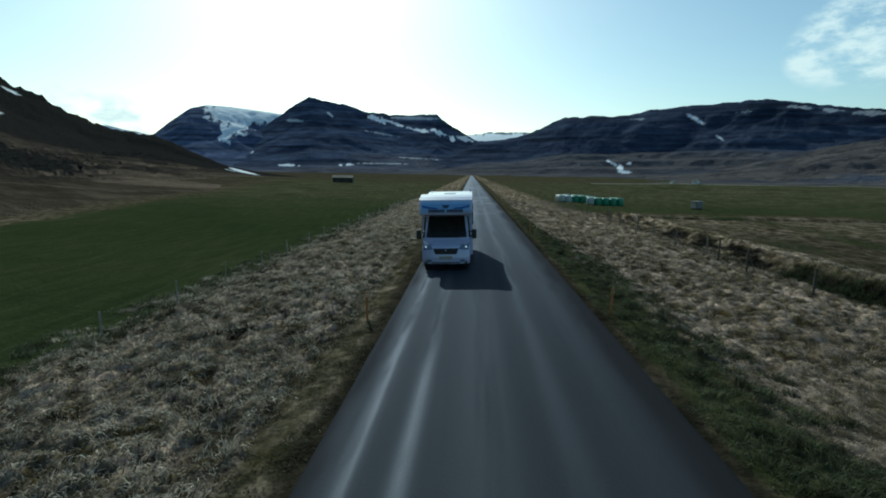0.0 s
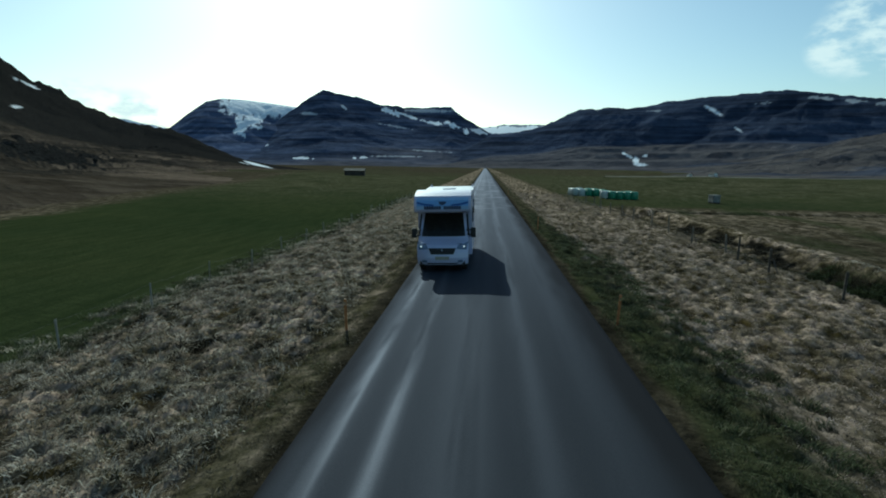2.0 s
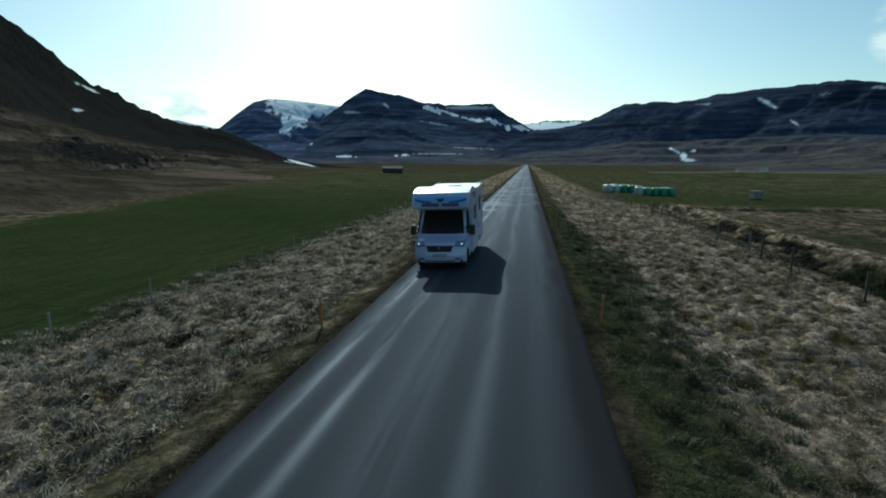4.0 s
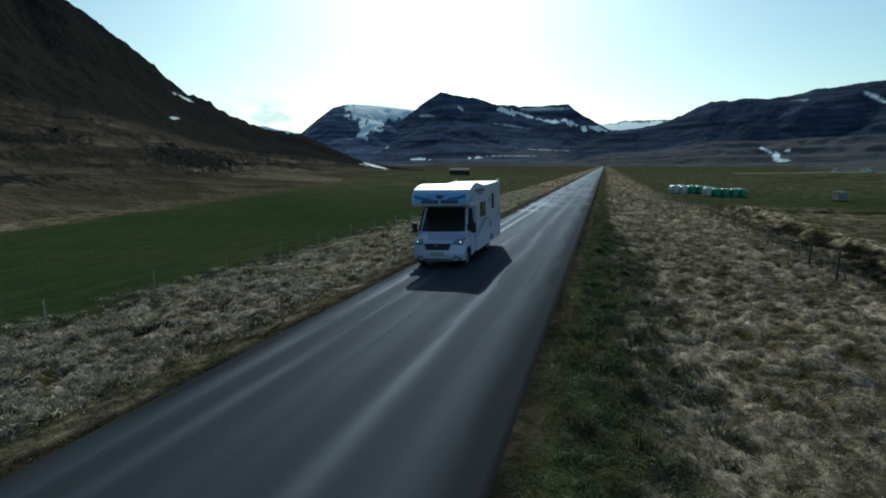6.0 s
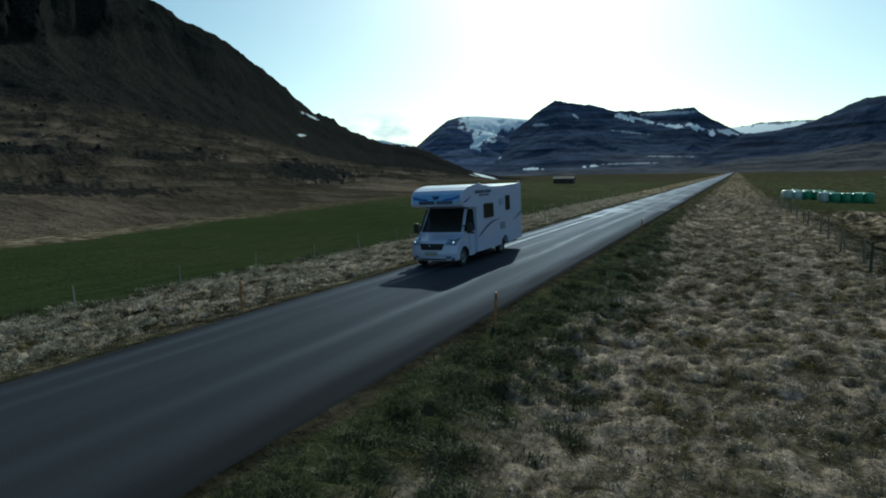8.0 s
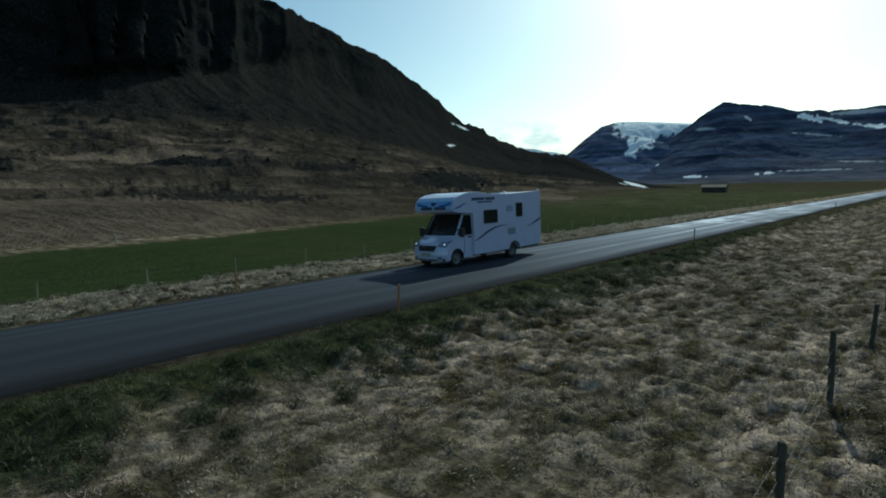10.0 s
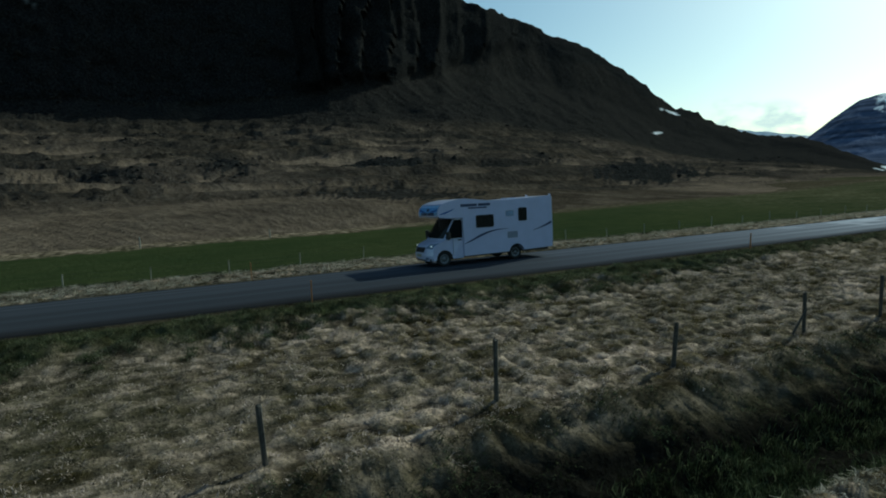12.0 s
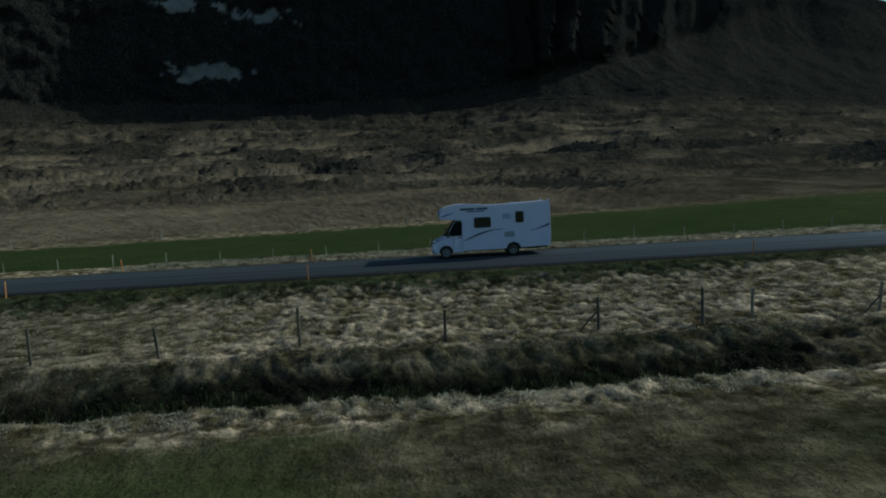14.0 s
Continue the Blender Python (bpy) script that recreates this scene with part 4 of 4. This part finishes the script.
        swoosh(bm, sgn * (W + 0.006), [(0.72, 2.5, 0.04), (1.0, 2.56, 0.09), (1.3, 2.66, 0.06), (1.5, 2.74, 0.02)], sgn)
        part("swoosh", bm, M_BLUE, van, "light blue swoosh decal")
        bm = bmesh.new()
        box(bm, sgn * 1.0 - 0.1, sgn * 1.0 + 0.1, 7.225, 7.26, 0.85, 1.25, 0.02)
        part("tail_lamp", bm, M_RED, van, "red tail lamp cluster")
        bm = bmesh.new()
        box(bm, sgn * 1.06 - 0.03, sgn * 1.06 + 0.05, 7.1, 7.2, 3.13, 3.24, 0.015)
        part("marker_lamp", bm, M_WHITE, van)
        # wheels
        for yc in (0.95, 4.985):
            bm = bmesh.new()
            xo = sgn * 0.98
            lathe(bm, [(-sgn * 0.22, 0.2), (-sgn * 0.22, 0.33), (-sgn * 0.19, 0.362), (-sgn * 0.03, 0.362), (0, 0.335), (-sgn * 0.005, 0.245), (-sgn * 0.03, 0.22)], (xo, yc, 0.362))
            wh = part("wheel", bm, M_RUBBER, van, "black tyre on a silver wheel", True)
            bm = bmesh.new()
            rg = lathe(bm, [(-sgn * 0.02, 0.24), (-sgn * 0.012, 0.21), (-sgn * 0.05, 0.18), (-sgn * 0.06, 0.09), (-sgn * 0.02, 0.07), (-sgn * 0.015, 0.001)], (xo, yc, 0.362))
            rim = part("rim", bm, M_RIM, wh, "silver wheel trim", True)
            for k in range(8):
                a = k * math.pi / 4
                bm = bmesh.new()
                cy, cz = yc + 0.14 * math.cos(a), 0.362 + 0.14 * math.sin(a)
                lathe(bm, [(-sgn * 0.045, 0.032), (-sgn * 0.043, 0.001)], (xo, cy, cz), 8)
                part("trim_slot", bm, M_BLACK, rim)
    # alcove front: a blue fade in bands, then decals
    for z0, z1, m_ in ((2.46, 2.6, M_PALEBLUE), (2.6, 2.72, M_SKYBLUE), (2.72, 2.83, M_SKYBLUE), (2.83, 2.93, M_PALEBLUE)):
        bm = bmesh.new()
        nose(bm, [(-1.05, z1), (1.05, z1), (1.05, z0), (-1.05, z0)], 0.012)
        part("blue_panel", bm, m_, van, "pale blue decal panel")
    bm = bmesh.new()
    for s0, s1 in ((-0.16, 0.16),):
        nose(bm, [(-0.16, 2.78), (0.16, 2.78), (0.12, 2.68), (0.0, 2.63), (-0.12, 2.68)])
    part("emblem", bm, M_NAVY, van, "dark blue emblem shape")
    for sgn in (-1, 1):
        bm = bmesh.new()
        nose(bm, [(sgn * 0.35, 2.66), (sgn * 0.7, 2.70), (sgn * 1.04, 2.78), (sgn * 1.04, 2.70), (sgn * 0.7, 2.62), (sgn * 0.35, 2.60)])
        part("swoosh", bm, M_BLUE, van, "blue swoosh decal")
    for x0, x1 in [(-0.745 + 0.1 * k, -0.66 + 0.1 * k) for k in (0, 1, 2, 3, 4, 5, 6, 8, 9, 10, 11, 12, 13, 14)]:
        bm = bmesh.new()
        nose(bm, [(x0, 2.595), (x1, 2.595), (x1, 2.465), (x0, 2.465)])
        part("lettering_bar", bm, M_NAVY, van)
    # roof hatches
    for yc in (2.9, 5.3):
        bm = bmesh.new()
        box(bm, -0.3, 0.3, yc - 0.3, yc + 0.3, 3.0, 3.13, 0.03)
        part("roof_hatch", bm, M_WHITE, van, "white roof hatch")
    van.matrix_world = pose(0, 0, 0.004, 0, -1.87, 0)
    return van


def rounded(x, yc, zc, hw, hh, r, n=4):
    pts = []
    for cy, cz, a0 in ((hw - r, hh - r, 0), (-hw + r, hh - r, 90), (-hw + r, -hh + r, 180), (hw - r, -hh + r, 270)):
        for k in range(n + 1):
            a = radians(a0 + 90 * k / n)
            pts.append((x, yc + cy + r * math.cos(a), zc + cz + r * math.sin(a)))
    return pts


def swoosh(bm, x, line, sgn):
    """A tapering band on the side: y, z and width along its line."""
    up_, lo_ = [], []
    for y, z, w in line:
        up_.append((x, y, z + w / 2)), lo_.append((x, y, z - w / 2))
    a = [bm.verts.new(p_) for p_ in up_]
    c = [bm.verts.new(p_) for p_ in lo_]
    for i in range(len(a) - 1):
        bm.faces.new((a[i], a[i + 1], c[i + 1], c[i]))


def nose(bm, pts, lift=0.024):
    """A flat shape laid on the alcove's front."""
    ys = [0.7, 0.63, 0.62, 0.7, 0.88, 1.25]
    zs = [2.36, 2.45, 2.6, 2.83, 2.99, 3.11]
    vs = [bm.verts.new((x, float(np.interp(z, zs, ys)) - lift, z)) for x, z in pts]
    bm.faces.new(vs)


motorhome()

# ================= fences, markers, bales, shed =================


def post_mesh(h, r, lean=0.0, seed=0):
    bm = bmesh.new()
    rs = random.Random(seed)
    rings = []
    for z in (-0.35, 0.0, 0.4 * h, 0.8 * h, h):
        k = 7
        rings.append([bm.verts.new((r * rs.uniform(0.85, 1.12) * math.cos(2 * math.pi * i / k) + lean * z, r * rs.uniform(0.85, 1.12) * math.sin(2 * math.pi * i / k), z + (rs.uniform(-0.03, 0.03) if z == h else 0))) for i in range(k)])
    for p_, q_ in zip(rings, rings[1:]):
        for i in range(7):
            bm.faces.new((p_[i], p_[(i + 1) % 7], q_[(i + 1) % 7], q_[i]))
    bm.faces.new(rings[-1])
    return bm


def gz(x, y):
    return float(ground_z(np.array([float(x)]), np.array([float(y)]))[0])


def fence(label, line, h, r, wood, wires, seed, braces=()):
    f = new("fence")
    tagged(f, label, "fence")
    rs = random.Random(seed)
    tops = []
    for x, y in line:
        thin = rs.random() < 0.15
        ob = part("post", post_mesh(h * rs.uniform(0.88, 1.06), r * (0.7 if thin else 1), rs.uniform(-0.05, 0.05), rs.random()), M_POSTFAR if wood == M_POST and y > 9.5 else wood, f)
        ob.location = (x, y, gz(x, y))
        ob.rotation_euler = (rs.uniform(-0.04, 0.04), 0, rs.uniform(0, 6))
        tops.append((x, y, gz(x, y)))
    for k in braces:
        x, y = line[k]
        ob = part("brace", post_mesh(0.95, r * 0.6, 0.0, k), wood, f, "leaning brace stake")
        ob.location = (x + 0.1, y - 0.72, gz(x, y - 0.72))
        ob.rotation_euler = (-0.75, 0.0, 0.0)
    for wz in wires:
        bm = bmesh.new()
        prev = None
        for (x0, y0, z0), (x1, y1, z1) in zip(tops, tops[1:]):
            for k in range(0 if prev is None else 1, 5):
                t = k / 4
                c = Vector((x0 + (x1 - x0) * t, y0 + (y1 - y0) * t, z0 + (z1 - z0) * t + wz - 0.05 * math.sin(math.pi * t)))
                ring = [bm.verts.new(c + Vector((0.0022 * math.cos(a), 0, 0.0022 * math.sin(a)))) for a in (0.5, 2.6, 4.7)]
                if prev:
                    for i in range(3):
                        bm.faces.new((prev[i], prev[(i + 1) % 3], ring[(i + 1) % 3], ring[i]))
                prev = ring
        part("wire", bm, M_WIRE, f)
    return f


near = [-27.8, -23.2, -18.3, -13.5, -9.4, -4.8, 0.1, 5.4, 9.0, 10.7, 15.4, 20.2, 24.9, 29.8, 34.6, 39.5, 44.2, 49, 54]
fence("weathered wooden post and wire fence along the ditch", [(15.3 + 0.12 * math.sin(y * 3.1), y) for y in near], 1.22, 0.052, M_POST, (0.35, 0.65, 0.95), 3, (7, 10, 14))
left = list(np.arange(-78, 92, 4.1))
fence("pale wooden post and wire fence beside the green field", [(-9.7 + 0.1 * math.sin(y * 2.3), y + 0.3) for y in left], 0.95, 0.03, M_POSTPALE, (0.3, 0.6, 0.85), 4)
# the hill fence
fence("old pale fence at the foot of the hillside", [(float(np.interp(y, FOOT_Y, FOOT_X)) + 3.5, y) for y in (-64, -47, -31, -14, -2)], 1.0, 0.06, M_POSTPALE, (0.6,), 5)


def marker(x, y, lean):
    bm = bmesh.new()
    box(bm, -0.035, 0.035, -0.018, 0.018, -0.3, 0.85, 0.01)
    m = part("marker_post", bm, M_YELLOW, None)
    tagged(m, "worn orange-yellow plastic roadside marker post", "marker post", "roadside markers")
    bm = bmesh.new()
    box(bm, -0.025, 0.025, -0.024, -0.019, 0.68, 0.78)
    part("reflector", bm, M_CHROME, m, "small silver reflector")
    m.matrix_world = pose(x, y, gz(x, y), 0, lean, 0)
    return m


mk = marker(5.35, -6.4, 3)
for x, y, ln in ((-1.95, -7.6, -2), (5.3, -21.5, -6), (-1.9, -19.5, 4), (5.35, 17.0, 1), (-1.95, 66, 0), (5.35, 66, 0)):
    copy_thing(mk, pose(x, y, gz(x, y), 0, ln, 0))


def bale(x, y, film, label, seed):
    """A wrapped round bale standing on its flat end."""
    rs = random.Random(seed)
    bm = bmesh.new()
    k, rings = 18, []
    for z, r in ((0.0, 0.54), (0.08, 0.62), (0.6, 0.65), (1.1, 0.62), (1.2, 0.54), (1.22, 0.3), (1.2, 0.02)):
        rings.append([bm.verts.new((r * rs.uniform(0.97, 1.03) * math.cos(2 * math.pi * i / k), r * rs.uniform(0.97, 1.03) * math.sin(2 * math.pi * i / k), z + rs.uniform(-0.015, 0.015))) for i in range(k)])
    for p_, q_ in zip(rings, rings[1:]):
        for i in range(k):
            bm.faces.new((p_[i], p_[(i + 1) % k], q_[(i + 1) % k], q_[i]))
    ob = part("hay_bale", bm, film, None, smooth=True)
    ob.matrix_world = pose(x, y, gz(x, y) - 0.02, rs.uniform(-2, 2), rs.uniform(-2, 2), rs.uniform(0, 360))
    tagged(ob, label, "hay bale", "wrapped bales at the field's edge")
    return ob


gb = bale(21.6, 67.0, M_BALEGREEN, "round hay bale wrapped in green film", 1)
wb = bale(20.4, 67.2, M_BALEWHITE, "round hay bale wrapped in white film", 2)
for k in range(9):
    x, y = 21.4 + 1.1 * (k % 4) + (1.4 if k < 3 else 0.0), 67.0 + (1.3 * ((k + 1) // 4)) + rnd(-0.12, 0.12)
    copy_thing(gb, pose(x, y, gz(x, y) - 0.02, 0, rnd(-2, 2), rnd(0, 360)))
for k in range(14):
    x, y = 17.0 + 1.22 * (k % 5), 75.0 + 1.35 * (k // 5) + rnd(-0.12, 0.12)
    copy_thing(wb if k % 5 < 2 else gb, pose(x, y, gz(x, y) - 0.02, 0, rnd(-2, 2), rnd(0, 360)))


def crate(x, y):
    c = new("storage_box")
    tagged(c, "pale grey square storage box standing in the field", "box")
    bm = bmesh.new()
    box(bm, -0.56, 0.56, -0.6, 0.6, 0.12, 1.1, 0.03)
    part("body", bm, M_CRATE, c)
    bm = bmesh.new()
    box(bm, -0.6, 0.6, -0.64, 0.64, 1.1, 1.2, 0.02)
    part("lid", bm, M_CRATE, c)
    for k in range(4):
        bm = bmesh.new()
        box(bm, -0.48 + 0.3 * k, -0.42 + 0.3 * k, -0.63, -0.6, 0.16, 1.08)
        part("rib", bm, M_CRATE, c)
    for yy in (-0.42, 0.42):
        bm = bmesh.new()
        box(bm, -0.56, 0.56, yy - 0.07, yy + 0.07, -0.1, 0.12)
        part("skid", bm, M_POST, c)
    c.matrix_world = pose(x, y, gz(x, y), 0, 0, 12)


crate(34.8, 61)


def barn(x, y):
    bn = new("shed")
    tagged(bn, "low dark wooden farm shed with a pale metal roof", "shed")
    bm = bmesh.new()
    box(bm, -4.2, 4.2, -2.6, 2.6, -0.6, 2.1)
    part("wall", bm, M_BARN, bn)
    for sgn in (-1, 1):
        bm = bmesh.new()
        pts = [(-4.5, sgn * 2.95, 2.0), (4.5, sgn * 2.95, 2.0), (4.5, 0, 3.0), (-4.5, 0, 3.0)]
        slab(bm, pts, 0.08, (0, 0, 1))
        part("roof", bm, M_TIN, bn, "pale corrugated metal roof")
    for xx in (-4.2, 4.2):
        bm = bmesh.new()
        slab(bm, [(xx, -2.6, 2.1), (xx, 2.6, 2.1), (xx, 0, 2.95)], 0.06, (-xx, 0, 0))
        part("gable", bm, M_BARN, bn)
    for xx in (-2.2, 1.6):
        bm = bmesh.new()
        box(bm, xx - 0.9, xx + 0.9, -2.66, -2.6, -0.4, 1.7)
        part("door", bm, M_POST, bn)
    bn.matrix_world = pose(x, y, gz(x, y), 0, 0, 8)


barn(-54.5, 214)


def farmhouse(x, y, w, d, h, turn, label):
    fh = new("farmhouse")
    tagged(fh, label, "house")
    bm = bmesh.new()
    prism(bm, [(-d, -0.8), (d, -0.8), (d, h), (0, h + 0.7 * d), (-d, h)], -w, w)
    part("wall", bm, M_PLASTER, fh)
    for sgn in (-1, 1):
        bm = bmesh.new()
        slab(bm, [(-w - 0.2, sgn * (d + 0.3), h - 0.15), (w + 0.2, sgn * (d + 0.3), h - 0.15), (w + 0.2, 0, h + 0.7 * d + 0.06), (-w - 0.2, 0, h + 0.7 * d + 0.06)], 0.1, (0, 0, 1))
        part("roof", bm, M_TIN, fh, "dark metal roof")
    for k in (-0.5, 0.5):
        bm = bmesh.new()
        box(bm, w - 0.02, w + 0.03, d * k - 0.25, d * k + 0.25, 0.5, 1.0)
        part("window", bm, M_BLACK, fh)
    fh.matrix_world = pose(x, y, gz(x, y), 0, 0, turn)


farmhouse(131, 304, 1.9, 1.4, 1.5, -70, "small white farmhouse far across the fields")
farmhouse(119, 307, 1.2, 0.9, 1.1, -80, "small pale outbuilding beside the far farmhouse")

# the farm track
tx = np.linspace(70, 330, 160)
TX, TV = np.meshgrid(tx, np.linspace(-2.4, 2.4, 5))
TY = 303 - 0.00028 * (TX - 60) ** 2 + TV
farm_track = grid_object("farm_track", TX, TY, ground_z(TX, TY) + 0.35 - 0.12 * (TV / 2.4) ** 4 * 3, M_TRACK)
tagged(farm_track, "pale gravel farm track across the far fields", "track", kind="structure")

# ================= grass =================


def grass(name, label, spots, material, height, spread, blades, width, seed, lean=(0.3, 1.0), keep=None):
    """Tufts of blades, each a bent strip of two faces and a tip."""
    rs = np.random.RandomState(seed)
    n = len(spots)
    P = np.repeat(spots, blades, 0)
    N = len(P)
    hs = np.repeat(rs.uniform(0.55, 1.3, n), blades) * height * rs.uniform(0.6, 1.2, N)
    base = P + rs.normal(0, spread, (N, 2))
    a = np.repeat(rs.uniform(0, 2 * np.pi, n), blades) + rs.normal(0, 0.9, N)
    ln = rs.uniform(lean[0], lean[1], N)
    dx, dy = np.cos(a), np.sin(a)
    z0 = ground_z(base[:, 0], base[:, 1]) - 0.02
    w = width * rs.uniform(0.6, 1.3, N)
    side = rs.uniform(0, 2 * np.pi, N)
    sx, sy = np.cos(side) * w, np.sin(side) * w
    mid = 0.55
    b0 = np.stack([base[:, 0] - sx, base[:, 1] - sy, z0], 1)
    b1 = np.stack([base[:, 0] + sx, base[:, 1] + sy, z0], 1)
    m = np.stack([base[:, 0] + dx * hs * ln * 0.35, base[:, 1] + dy * hs * ln * 0.35, z0 + hs * mid], 1)
    off = np.stack([sx, sy, 0 * sx], 1) * 0.8
    t = np.stack([base[:, 0] + dx * hs * ln, base[:, 1] + dy * hs * ln, z0 + hs * (1.0 - 0.35 * ln)], 1)
    V = np.stack([b0, b1, m + off, m - off, t], 1).reshape(-1, 3)
    i = np.arange(N) * 5
    loops = np.stack([i, i + 1, i + 2, i + 3, i + 3, i + 2, i + 4], 1)
    me = bpy.data.meshes.new(name)
    me.vertices.add(len(V))
    me.vertices.foreach_set("co", V.astype(np.float32).ravel())
    me.loops.add(loops.size)
    me.loops.foreach_set("vertex_index", loops.ravel().astype(np.int32))
    me.polygons.add(2 * N)
    st = np.stack([np.arange(N) * 7, np.arange(N) * 7 + 4], 1).ravel()
    me.polygons.foreach_set("loop_start", st.astype(np.int32))
    me.update(calc_edges=True)
    ob = new(name, me)
    finish(ob, material)
    return tagged(ob, label, "grass", kind="stuff")


def scatter(n, x0, x1, y0, y1, seed, scale=1.0, cut=0.45, power=1.0, lumps=False):
    """Spots gathered in clumps."""
    rs = np.random.RandomState(seed)
    p_ = np.stack([rs.uniform(x0, x1, n), y0 + (y1 - y0) * rs.uniform(0, 1, n) ** power], 1)
    f = lumps_at(p_[:, 0], p_[:, 1]) if lumps else fbm(p_[:, 0] * scale, p_[:, 1] * scale, 3, seed)
    return p_[f + rs.uniform(-0.08, 0.08, n) > cut]


def thin(spots):
    """The verge is barer and greener before the van's place."""
    rs = np.random.RandomState(9)
    return spots[rs.uniform(0, 1, len(spots)) < 0.5 + 0.5 * smooth(-13, -5, spots[:, 1] + 6 * (fbm(spots[:, 0] / 3, spots[:, 1] / 4, 3, 44) - 0.5))]


def edge_strip(spots):
    """The green strip narrows further along the road."""
    return spots[spots[:, 0] < 7.6 - 1.1 * smooth(8, 24, spots[:, 1]) + 0.8 * (fbm(spots[:, 0] / 2, spots[:, 1] / 2, 2, 45) - 0.5)]


grass("dry_grass", "pale dry tufted grass on the verge by the field", scatter(36000, -10.4, -2.5, -21, 80, 201, 1.7, 0.44, 1.8, True), M_DRYBLADE, 0.12, 0.1, 7, 0.01, 1, (0.9, 2.3))
grass("dry_grass", "pale straw tussocks on the verge by the field", scatter(2000, -9.6, -2.6, -21, 60, 211, 0.9, 0.45, 1.5), M_DRYBLADE, 0.23, 0.09, 30, 0.008, 11, (0.6, 1.9))
grass("dry_grass", "dry flattened grass on the wide verge beside the road", thin(scatter(56000, 6.9, 16.4, -20, 80, 202, 1.5, 0.465, 1.8, True)), M_STRAWBLADE, 0.075, 0.1, 7, 0.0062, 2, (0.5, 1.7))
grass("dry_grass", "low straw tussocks on the wide verge", scatter(500, 8, 16.6, -8, 60, 212, 0.9, 0.46, 1.4), M_STRAWBLADE, 0.1, 0.1, 26, 0.005, 12, (0.9, 2.2))
grass("dry_grass", "brown tufts between the flattened grass", scatter(5000, 7, 16.8, -20, 60, 215, 0.8, 0.54, 1.5), M_BROWNBLADE, 0.12, 0.1, 8, 0.007, 15, (0.8, 2.0))
grass("green_grass", "dark green grass on the road bank", edge_strip(scatter(10000, 5.15, 7.4, -21, 34, 203, 1.4, 0.5, 1.5)), M_GREENBLADE, 0.12, 0.09, 9, 0.007, 3, (0.6, 1.7))
grass("green_grass", "round green tussocks on the road bank", edge_strip(scatter(900, 5.4, 7.6, -21, 30, 213, 1.0, 0.46, 1.4)), M_GREENBLADE, 0.2, 0.1, 40, 0.008, 13, (0.5, 1.5))
grass("green_grass", "large rank green tussocks on the road bank", scatter(330, 5.8, 8.3, -19, 10, 229, 0.8, 0.46, 1.0), M_GREENBLADE, 0.19, 0.12, 70, 0.0075, 29, (0.5, 1.5))
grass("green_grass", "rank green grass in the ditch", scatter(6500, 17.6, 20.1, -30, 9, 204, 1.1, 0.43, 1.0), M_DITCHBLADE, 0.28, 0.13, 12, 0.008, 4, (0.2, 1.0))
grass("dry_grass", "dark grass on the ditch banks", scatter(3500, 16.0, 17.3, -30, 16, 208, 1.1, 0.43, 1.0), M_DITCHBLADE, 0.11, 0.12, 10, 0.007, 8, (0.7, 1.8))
grass("dry_grass", "pale dry grass hanging over the ditch edges", scatter(3600, 20.25, 21.1, -30, 12, 205, 1.0, 0.36), M_DRYBLADE, 0.1, 0.09, 7, 0.008, 5, (1.0, 2.4))
grass("dry_grass", "short brown grass of the rough pasture", scatter(14000, 20.9, 33, -14, 30, 206, 1.3, 0.49, 1.2), M_PASTUREBLADE, 0.075, 0.1, 8, 0.0075, 6, (1.0, 2.4))
grass("green_grass", "scattered green tufts among the dry verge grass", scatter(6000, -10.2, -1.8, -21, 60, 207, 0.9, 0.55, 1.4), M_GREENBLADE, 0.13, 0.1, 8, 0.008, 7, (0.6, 1.6))
grass("dry_grass", "short brown grass along the road's edge", scatter(5000, -2.9, -1.45, -21, 60, 221, 1.3, 0.4, 1.5), M_BROWNBLADE, 0.08, 0.08, 9, 0.007, 21, (0.8, 2.0))
grass("dry_grass", "low brown grass in the verge's hollows", scatter(9500, -10.2, -2.4, -21, 36, 222, 1.0, 0.25, 1.7), M_BROWNBLADE, 0.09, 0.12, 7, 0.008, 22, (0.8, 2.0))
grass("dry_grass", "low brown grass in the hollows of the wide verge", scatter(7500, 5.5, 16.4, -20, 26, 223, 1.0, 0.25, 1.7), M_BROWNBLADE, 0.07, 0.12, 7, 0.008, 23, (1.0, 2.2))
grass("green_grass", "green hummocks along the field's edge", scatter(1500, -11.4, -9.2, -21, 70, 224, 1.1, 0.46, 1.5), M_GREENBLADE, 0.22, 0.12, 32, 0.009, 24, (0.5, 1.5))
grass("dry_grass", "pale tussocks along the field's edge", scatter(900, -11.2, -9.4, -21, 70, 225, 1.1, 0.47, 1.5), M_DRYBLADE, 0.22, 0.11, 30, 0.008, 25, (0.6, 1.8))
grass("dry_grass", "brown grass in the far stretch of the ditch", scatter(6500, 16.2, 20.3, 7, 46, 226, 1.1, 0.42, 1.0), M_BROWNBLADE, 0.08, 0.12, 8, 0.01, 26, (1.0, 2.2))
grass("dry_grass", "dark rotted tussocks among the pale verge grass", scatter(150, -9.4, -2.8, -20, 24, 227, 0.7, 0.46, 1.3), M_DARKBLADE, 0.17, 0.14, 90, 0.008, 27, (0.6, 1.6))
